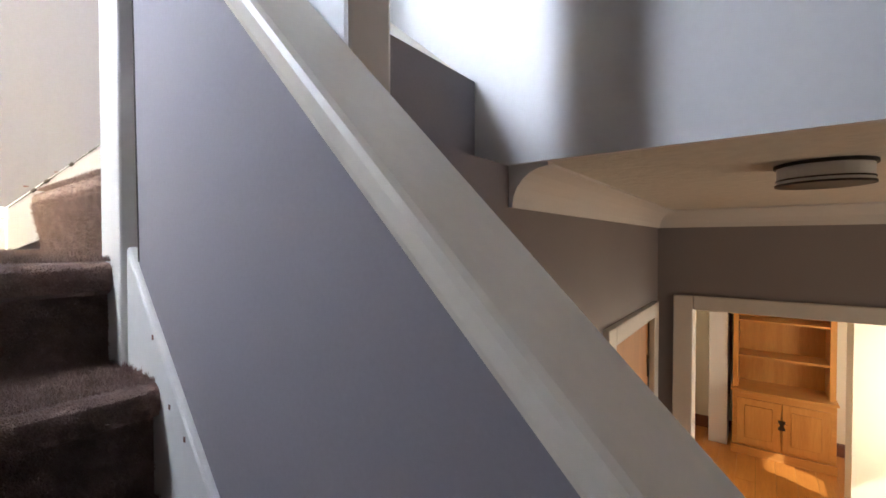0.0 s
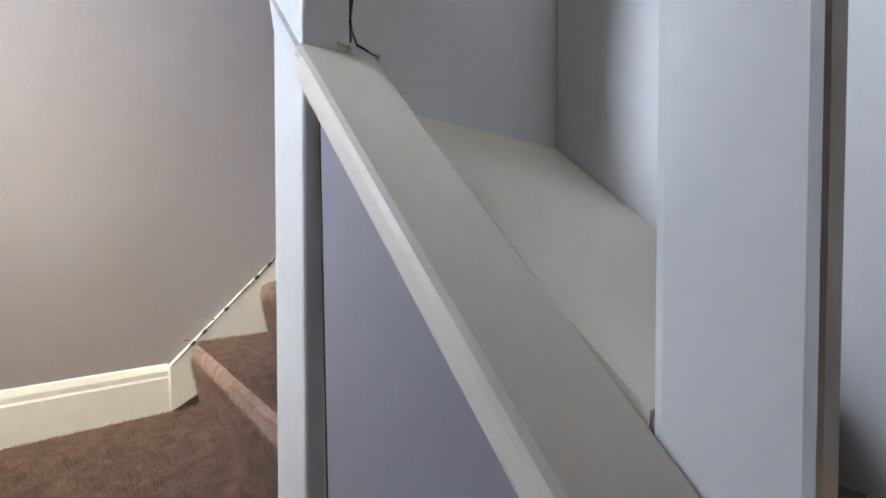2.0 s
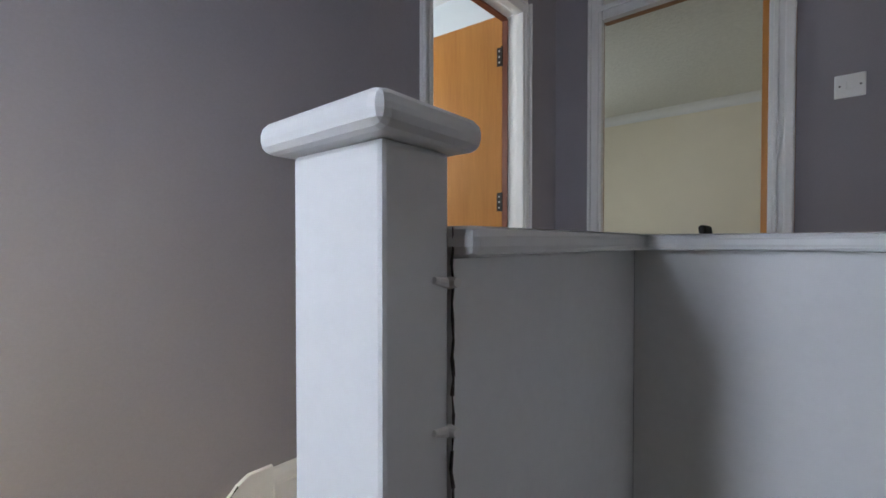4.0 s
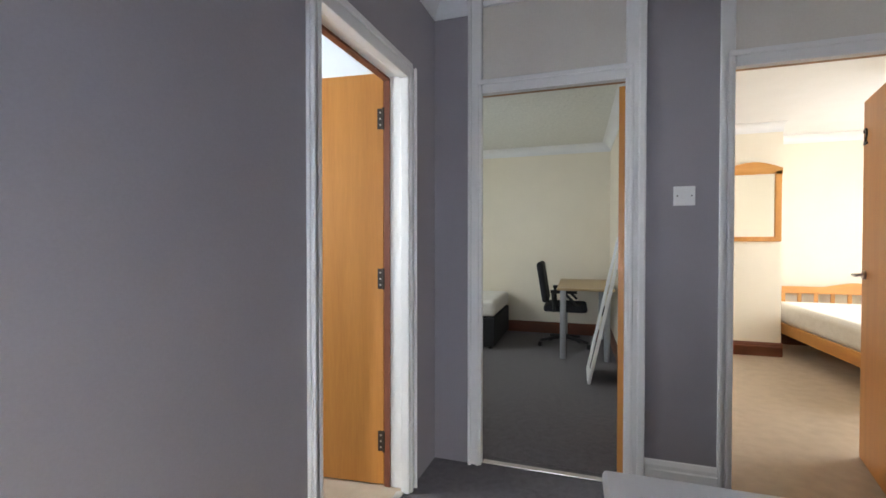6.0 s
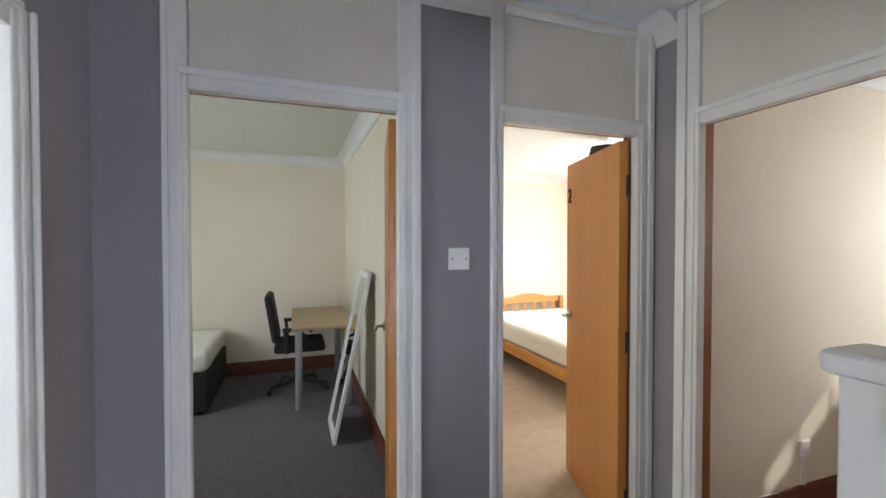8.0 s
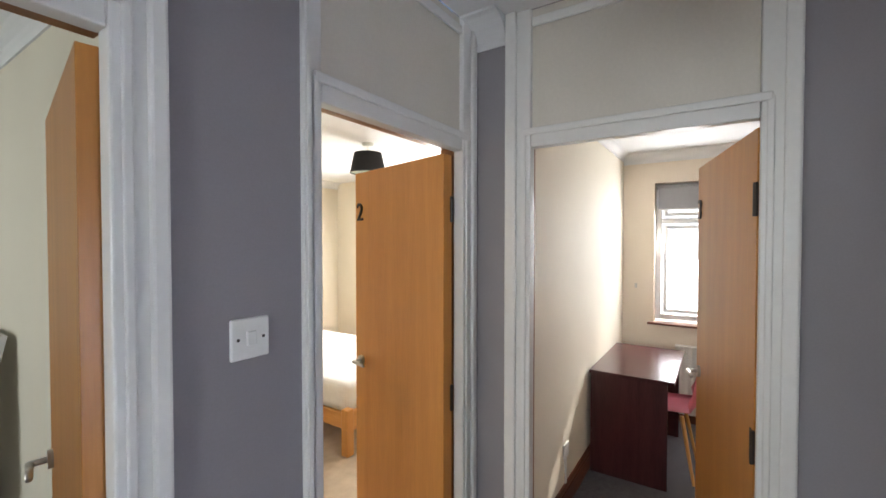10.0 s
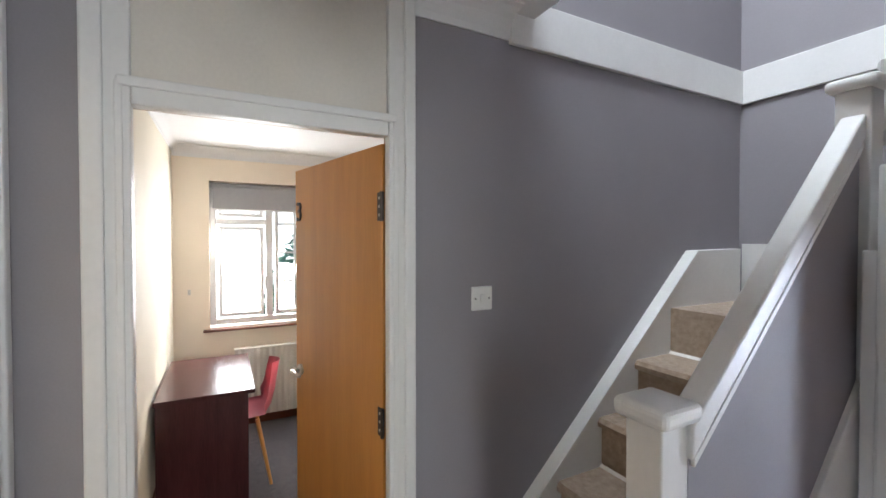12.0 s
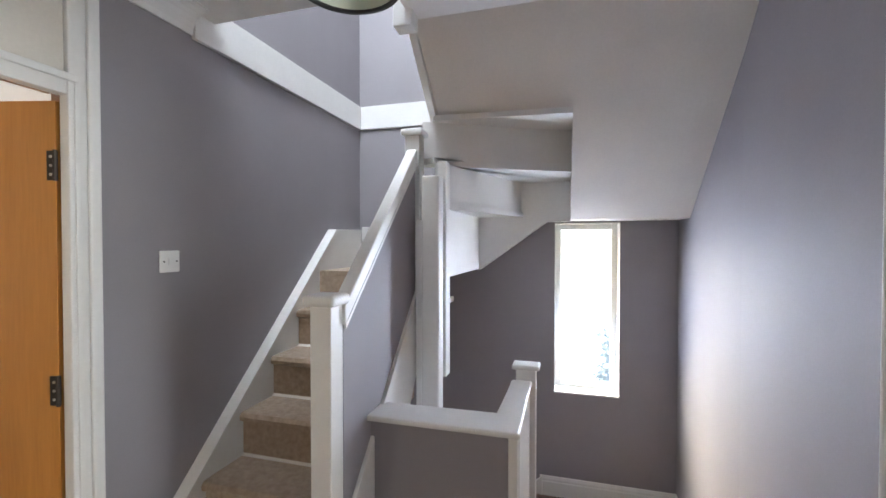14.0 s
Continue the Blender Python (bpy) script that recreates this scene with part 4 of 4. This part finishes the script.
for y in (1.08, 1.25):
    part("glazing_bar", box(-2.945, -2.915, y - 0.009, y + 0.009, 1.0, 2.07), UPVC, w3)
for z in (1.27, 1.54, 1.81):
    part("glazing_bar", box(-2.944, -2.916, 0.93, 1.40, z - 0.009, z + 0.009), UPVC, w3)
part("window_sill", box(-2.90, -2.755, 0.31, 1.55, 0.862, 0.882, 0.005), SKIRTWOOD, w3, "stained wooden window sill")
part("window_handle", box(-2.90, -2.87, 0.805, 0.825, 1.2, 1.32, 0.004), UPVC, w3)
bl = thing("roller_blind", (-2.86, 0.93, 2.0), "grey fabric roller blind drawn part way down", "blind")
part("roller", rod((-2.875, 0.37, 2.14), (-2.875, 1.49, 2.14), 0.022), BLIND, bl)
part("fabric", box(-2.862, -2.860, 0.385, 1.475, 1.93, 2.14), BLIND, bl)
part("bottom_bar", box(-2.866, -2.856, 0.385, 1.475, 1.92, 1.935, 0.002), UPVC, bl)

d3k = thing("mahogany_desk", (-2.0, 0.37, 0), "dark mahogany laminate desk by the window", "desk")
part("desktop", box(-2.45, -1.50, 0.105, 0.64, 0.70, 0.725, 0.003), MAHOGANY, d3k, "glossy dark red desk top")
part("side_panel", box(-1.53, -1.505, 0.115, 0.60, 0.003, 0.70, 0.002), MAHOGANY, d3k)
part("side_panel", box(-2.44, -2.415, 0.115, 0.60, 0.003, 0.70, 0.002), MAHOGANY, d3k)
part("back_panel", box(-2.415, -1.53, 0.12, 0.14, 0.25, 0.70), MAHOGANY, d3k)

pc = thing("pink_chair", (-1.88, 0.57, 0), "pink moulded plastic chair on slim wooden legs", "chair")
bm = bmesh.new()
cols = []
prof = [(-0.20, 0.46), (-0.17, 0.445), (0.0, 0.43), (0.14, 0.44), (0.19, 0.50), (0.215, 0.60), (0.235, 0.72), (0.25, 0.80)]
for i, (dy, z) in enumerate(prof):
    half = 0.20 if i < 5 else 0.20 - 0.018 * (i - 4) ** 1.5
    row = []
    for k in range(9):
        s = -1 + k / 4
        lift = 0.045 * s * s if i < 5 else 0.0
        push = -0.06 * s * s if i >= 4 else 0.0
        row.append(bm.verts.new((-1.88 + half * s, 0.575 + dy + push, z + lift)))
    cols.append(row)
for i in range(len(cols) - 1):
    for k in range(8):
        bm.faces.new((cols[i][k], cols[i][k + 1], cols[i + 1][k + 1], cols[i + 1][k]))
bmesh.ops.solidify(bm, geom=bm.faces[:], thickness=0.008)
part("shell", bm, PINK, pc, "pink moulded seat shell", True)
for sx in (-1, 1):
    for sy in (-1, 1):
        part("leg", rod((-1.88 + sx * 0.12, 0.565 + sy * 0.10, 0.43), (-1.88 + sx * 0.20, 0.565 + sy * 0.18, 0.004), 0.014, 0.010), PINE, pc)

rad = thing("radiator", (-2.74, 1.0, 0.1), "white ribbed panel radiator under the window", "radiator")
pts = []
n = 38
for k in range(n + 1):
    y = 0.55 + 0.95 * k / n
    pts.append((-2.705 if k % 2 else -2.715, y))
pts += [(-2.735, 1.50), (-2.735, 0.55)]
part("panel", prism(pts, "z", 0.10, 0.69), RADIATOR, rad, "ribbed white steel panel")
part("top_grille", box(-2.775, -2.705, 0.545, 1.505, 0.69, 0.705, 0.003), RADIATOR, rad)
part("bracket", box(-2.798, -2.735, 0.7, 0.74, 0.2, 0.6), RADIATOR, rad)
part("pipe", rod((-2.73, 1.52, 0.003), (-2.73, 1.52, 0.16), 0.008), RADIATOR, rad)
part("valve", rod((-2.73, 1.50, 0.15), (-2.73, 1.55, 0.15), 0.016), PLASTIC, rad)
sock = thing("wall_socket", (-1.0, 0.09, 0.35), "white plastic wall socket with a cable duct below", "socket")
part("plate", box(-1.045, -0.96, 0.09, 0.102, 0.31, 0.395, 0.003), PLASTIC, sock)
part("duct", box(-1.01, -0.99, 0.09, 0.10, 0.15, 0.31), PLASTIC, sock)

hook = thing("wall_hook", (-2.8, 0.207, 1.21), "small grey metal hook on the peach wall", "hook")
part("plate", box(-2.8, -2.794, 0.196, 0.218, 1.19, 1.235, 0.002), STEEL, hook)
part("peg", rod((-2.794, 0.207, 1.20), (-2.775, 0.207, 1.215), 0.004), STEEL, hook)

# ---- pale blue room behind the fourth door ----
wall("wall_room_4_east", "x", 3.9, T, 0.0, 2.2, -0.13, CZ, [(0.5, 1.3, 1.1, 2.1)], BLUEWHITE, "pale blue painted wall with a window")
wall("wall_room_4_north", "y", 2.2, T, 2.44, 3.9, -0.13, CZ, [], BLUEWHITE, "pale blue painted wall")
solid("wall_room_4_south", box(2.44, 3.9, 0.0, 0.012, 0.0, 2.52), BLUEWHITE, "pale blue painted wall", "wall")
solid("floor_door_4", box(2.29, 2.44, 0.30, 1.14, -0.13, 0.003), SAND_CARPET, "pale floor in the doorway", "floor")
solid("floor_room_4", box(2.44, 3.9, 0.0, 2.2, -0.13, 0.0), SAND_CARPET, "pale floor of the small room", "floor")
solid("ceiling_room_4", box(2.44, 3.9, 0.0, 2.2, 2.48, 2.56), CEIL, "white ceiling of the small room", "ceiling")

# ---- ground floor hall and dining room ----
HW, HS = 0.925, -0.05
wall("wall_hall_east", "x", HW, 0.09, HS, 2.05, GZ, HZ, [(0.095, 0.86, GZ, -0.63)], GREY, "grey painted hall wall with a door")
wall("wall_hall_south", "y", HS, -0.12, -1.3, HW + 0.09, GZ, HZ, [(-0.14, 0.785, GZ, -0.63)], GREY, "grey painted hall wall with a wide doorway")
wall("wall_hall_west", "x", -1.3, -T, HS, N, GZ, HZ, [], GREY, "grey painted hall wall")
solid("floor_hall", box(-1.3, E, HS - 0.12, N, GZ - 0.1, GZ), LAMINATE, "honey coloured laminate hall floor", "floor")
bm = box(-1.3, HW, HS, 1.60, HZ, HZ + 0.006)
solid("ceiling_hall", bm, ARTEX, "stippled hall ceiling", "ceiling")
solid("wall_hall_north", box(-1.3, W - 0.002, N, N + 0.25, GZ, HZ - 0.004), GREY, "grey painted hall wall beside the stairs", "wall")
solid("ceiling_hall_stairs", box(-1.3 - T, W - T - 0.002, 1.602, N + 0.25, HZ - 0.002, HZ + 0.1), CEIL, "white ceiling over the foot of the stairs", "ceiling")
coving("coving_hall_east", (HW, HS), (HW, 1.60), HZ, (-1, 0), CEIL, 0.085)
coving("coving_hall_south", (-1.3, HS), (HW, HS), HZ, (0, 1), CEIL, 0.085)
solid("ceiling_stair_west", box(-1.3, -0.1, 1.60, N, HZ, HZ + 0.06), CEIL, "plain ceiling over the lower flight", "ceiling")
hd = thing("door_5", (0.98, 0.48, GZ), "closed oak veneered cupboard door in the hall", "door", "structure", slide=SLIDE)
part("leaf", box(0.975, 1.01, 0.13, 0.83, GZ + 0.005, -0.665, 0.002), DOORWOOD, hd, "oak veneered flush door")
for y0, y1 in ((0.035, 0.13), (0.83, 0.925)):
    part("architrave", box(0.943, 0.97, y0, y1, GZ, -0.595, 0.005), WHITE, hd)
part("architrave", box(0.943, 0.97, 0.13, 0.83, -0.665, -0.595, 0.005), WHITE, hd)
hinge(hd, pose(0.974, 0.14, -0.9))
df = thing("door_frame_hall", (0.45, HS, GZ), "white wide doorway frame to the dining room", "door frame", "structure", slide=SLIDE)
for x0, x1 in ((0.803, 0.89), (-0.165, -0.078)):
    part("jamb", box(x0, x1, HS - 0.135, HS + 0.018, GZ, -0.565, 0.006), WHITE, df)
part("head", box(-0.078, 0.803, HS - 0.135, HS + 0.018, -0.635, -0.565, 0.006), WHITE, df)
lx, ly = 0.407, 1.255
lampd = thing("flush_ceiling_light", (lx, ly, -0.2), "round flush ceiling light with dark metal bands", "ceiling lamp")
part("drum", rod((lx, ly, -0.180), (lx, ly, -0.146), 0.074, n=40), FROST, lampd)
part("band", rod((lx, ly, -0.147), (lx, ly, -0.1405), 0.079, n=40), BLACK, lampd)
part("band", rod((lx, ly, -0.174), (lx, ly, -0.171), 0.0755, n=40), BLACK, lampd)
part("band", rod((lx, ly, -0.184), (lx, ly, -0.180), 0.077, n=40), BLACK, lampd)

DW, DS, DE = -0.94, -3.75, 1.31
wall("wall_dining_south", "y", DS, -T, DW, DE, GZ, HZ, [], CREAM, "cream painted dining room wall")
wall("wall_dining_east", "x", DE, T, DS, HS, GZ, HZ, [], CREAM, "cream painted dining room wall")
wall("wall_dining_west", "x", DW, -T, DS, HS - 0.12, GZ, HZ, [(-2.5, -1.2, -1.9, -0.6)], CREAM, "cream painted dining room wall with a window")
solid("wall_dining_pier", box(-0.54, -0.095, -2.4, -2.1, GZ, HZ), CREAM, "pale wall beside the bookcase", "wall")
solid("ceiling_dining", box(DW, DE, DS, HS - 0.12, HZ, HZ + 0.006), CEIL, "white dining room ceiling", "ceiling")
fl = thing("floor_dining", (0, -2, GZ), "honey coloured laminate floor boards", "floor", "structure")
for i in range(14):
    x = DW + i * 0.16
    for j, (a, b) in enumerate(((-3.75, -2.6 + 0.4 * (i % 3)), (-2.6 + 0.4 * (i % 3), -1.1 + 0.25 * (i % 2)), (-1.1 + 0.25 * (i % 2), -0.25))):
        part("plank", box(x + 0.001, x + 0.159, a + 0.001, b - 0.001, GZ - 0.03, GZ), LAMINATE, fl)
skirting("baseboard_dining_south", (DW, DS), (DE, DS), 0.14, SKIRTWOOD, (0, 1), z=GZ)
skirting("baseboard_dining_east", (DE, DS), (DE, HS - 0.12), 0.14, SKIRTWOOD, (-1, 0), z=GZ)
solid("pipe_boxing_dining", box(0.76, 0.94, DS, -3.35, GZ, HZ, 0.004), CEIL, "white pipe boxing in the corner", "boxing")

bk = thing("pine_dresser", (0.325, -3.5, GZ), "honey pine bookcase with open shelves over a two-door cupboard", "bookcase", slide=SLIDE)
bx0, bx1, by0, by1 = -0.10, 0.75, -3.68, -3.30
part("plinth", box(bx0 - 0.01, bx1 + 0.01, by0, by1 + 0.10, GZ, GZ + 0.09, 0.005), PINE_H, bk)
part("cupboard", box(bx0, bx1, by0, by1 + 0.07, GZ + 0.09, GZ + 0.675, 0.004), PINE_H, bk)
part("cupboard_top", box(bx0 - 0.015, bx1 + 0.015, by0, by1 + 0.10, GZ + 0.675, GZ + 0.70, 0.006), PINE_H, bk)
for x0, x1 in ((bx0 + 0.04, 0.32), (0.33, bx1 - 0.04)):
    dd = part("cupboard_door", box(x0, x1, by1 + 0.07, by1 + 0.09, GZ + 0.12, GZ + 0.61, 0.004), PINE, bk)
    part("raised_panel", box(x0 + 0.07, x1 - 0.07, by1 + 0.088, by1 + 0.098, GZ + 0.19, GZ + 0.54, 0.008), PINE, dd)
    kx = x1 - 0.03 if x1 < 0.325 else x0 + 0.03
    part("knob", rod((kx, by1 + 0.09, GZ + 0.40), (kx, by1 + 0.125, GZ + 0.40), 0.014, 0.02), PINE, dd)
part("hasp", box(0.295, 0.355, by1 + 0.09, by1 + 0.10, GZ + 0.34, GZ + 0.44), BRONZE, bk)
for x0, x1 in ((bx0, bx0 + 0.05), (bx1 - 0.05, bx1)):
    part("upright", box(x0, x1, by0, by1, GZ + 0.70, GZ + 1.95, 0.004), PINE, bk)
part("back_board", box(bx0 + 0.05, bx1 - 0.05, by0, by0 + 0.015, GZ + 0.70, GZ + 1.95), PINE, bk)
for z in (1.03, 1.42, 1.75):
    part("shelf", box(bx0 + 0.05, bx1 - 0.05, by0 + 0.015, by1 - 0.02, GZ + z, GZ + z + 0.025, 0.003), PINE_H, bk)
part("cornice", box(bx0 - 0.03, bx1 + 0.03, by0, by1 + 0.03, GZ + 1.95, GZ + 2.02, 0.015), PINE_H, bk)

# ---- outside ----
solid("ground", box(-60, 60, -60, 60, -2.95, -2.75), mat("lawn", (0.06, 0.10, 0.03), 0.9, 0.3, 3, 60, 0.1), "green lawn round the house", "ground")
solid("backdrop_north", box(-3, 6, 5.2, 5.3, -2.75, 6), OUTSIDE, "bright hazy sky behind the stair window", "backdrop")
solid("backdrop_west", box(-16.1, -16, -12, 14, -2.75, 6.5), OUTSIDE, "bright hazy sky beyond the garden", "backdrop")
solid("backdrop_east", box(16, 16.1, -12, 14, -2.75, 12), OUTSIDE, "bright hazy sky beyond the garden", "backdrop")
rng = random.Random(4)
tree = thing("conifer_tree", (-7.0, 2.7, -2.75), "dense green conifer outside the study window", "tree")
part("trunk", rod((-7.0, 2.7, -2.75), (-7.0, 2.7, 3.4), 0.16, 0.03), SKIRTWOOD, tree)
bm = bmesh.new()
for k in range(12000):
    h = rng.random()
    z = -1.6 + 5.2 * h
    r = (2.7 * (1 - h) + 0.25) * math.sqrt(rng.random())
    a = rng.random() * 2 * math.pi
    m = pose(-7.0 + r * math.cos(a), 2.7 + r * math.sin(a), z - 0.25 * r, rng.uniform(-40, 40), rng.uniform(-40, 40), rng.uniform(0, 360))
    s = rng.uniform(0.08, 0.2)
    v = [bm.verts.new(m @ Vector(p)) for p in ((-s, 0, 0), (0, -s * 0.4, 0.02), (s, 0, 0), (0, s * 0.4, 0.02))]
    bm.faces.new(v)
part("crown", bm, LEAF, tree, "dense green foliage")

shrub = thing("shrub", (2.28, 4.3, -2.75), "shrub outside the stair window, pale haze put into its leaf colour", "shrub")
part("stem", rod((2.28, 4.3, -2.75), (2.26, 4.3, 0.5), 0.04, 0.012), SKIRTWOOD, shrub)
bm = bmesh.new()
for k in range(5200):
    z = rng.uniform(-2.2, 0.95)
    r = 0.43 * math.sqrt(max(0.02, 1 - max(0.0, (z + 0.2) / 1.2) ** 2.2)) * rng.random() ** 0.35 * rng.uniform(0.85, 1.08)
    a = rng.random() * 2 * math.pi
    m = pose(2.28 + r * math.cos(a), 4.3 + r * math.sin(a), z, rng.uniform(-70, 70), rng.uniform(-70, 70), rng.uniform(0, 360))
    s = rng.uniform(0.03, 0.06)
    v = [bm.verts.new(m @ Vector(p)) for p in ((-s, 0, 0.012), (-s * 0.3, -s * 0.33, 0), (s * 0.4, -s * 0.26, 0), (s, 0, 0.012), (s * 0.4, s * 0.26, 0), (-s * 0.3, s * 0.33, 0))]
    bm.faces.new(v)
part("crown", bm, HAZEDLEAF, shrub, "narrow leaves with pale blue haze put into their colour")


# ---- carpet pile ----
def pile(name, parent, material, rect, count, height, seed, label):
    """Short leaning tufts, each a thin triangle, over rectangles (origin, edge a, edge b, normal)."""
    g = np.random.default_rng(seed)
    area = [np.linalg.norm(np.cross(a, b)) for o, a, b, n in rect]
    vs = []
    for (o, a, b, n), ar in zip(rect, area):
        k = int(count * ar / sum(area))
        u, v = g.random((k, 1)), g.random((k, 1))
        base = np.array(o) + u * np.array(a) + v * np.array(b)
        side = g.normal(size=(k, 3))
        side -= (side @ np.array(n))[:, None] * np.array(n)
        side /= np.linalg.norm(side, axis=1)[:, None]
        lean = g.normal(size=(k, 3)) * 0.45
        tip = base + (np.array(n) + lean) * height * g.uniform(0.6, 1.2, (k, 1))
        w = 0.0011
        vs.append(np.stack([base - side * w, base + side * w, tip], 1))
    v = np.concatenate(vs)
    me = bpy.data.meshes.new(name)
    t = len(v)
    me.vertices.add(t * 3)
    me.vertices.foreach_set("co", (v.reshape(-1, 3) - np.array(ORIGIN[name_of(parent)])).ravel())
    me.loops.add(t * 3)
    me.loops.foreach_set("vertex_index", np.arange(t * 3))
    me.polygons.add(t)
    me.polygons.foreach_set("loop_start", np.arange(t) * 3)
    me.update(calc_edges=True)
    me.materials.append(material)
    ob = new(name, me)
    ob.parent = parent
    ob["kind"], ob["label"] = "stuff", label


rects = [((X0 - 0.02, 2.055, LZ), (EL - X0 - 0.005, 0, 0), (0, N - 2.08, 0), (0, 0, 1)),
         ((1.495, 1.867, LZ + 0.192), (EL - 1.52, 0, 0), (0, 0.215, 0), (0, 0, 1)),
         ((1.495, 2.067, LZ), (EL - 1.52, 0, 0), (0, 0.024, 0.14), (0, 0.98, -0.17)),
         ((1.495, 1.868, LZ + 0.192), (EL - 1.52, 0, 0), (0, 0.024, 0.125), (0, 0.98, -0.17)),
         ((1.495, 1.894, -0.012), (EL - 1.52, 0, 0), (0, -0.012, 0.034), (0, 0.94, 0.33)),
         ((1.495, 2.093, LZ + 0.142), (EL - 1.52, 0, 0), (0, -0.012, 0.034), (0, 0.94, 0.33))]
for k in range(1, 3):
    rects.append(((X0 - GO * k - 0.02, 2.13, LZ - RISE * k), (GO, 0, 0), (0, N - 2.15, 0), (0, 0, 1)))
    rects.append(((X0 - GO * (k - 1) - 0.001, 2.13, LZ - RISE * k), (0, N - 2.15, 0), (0, 0, RISE - 0.06), (-1, 0, 0)))
    rects.append(((X0 - GO * (k - 1) - 0.03, 2.13, LZ - RISE * (k - 1) - 0.045), (0, N - 2.15, 0), (0.006, 0, 0.035), (-1, 0, 0.3)))
pile("carpet_pile", lower, STAIR_CARPET, rects, 420000, 0.0075, 3, "thick brown carpet pile")
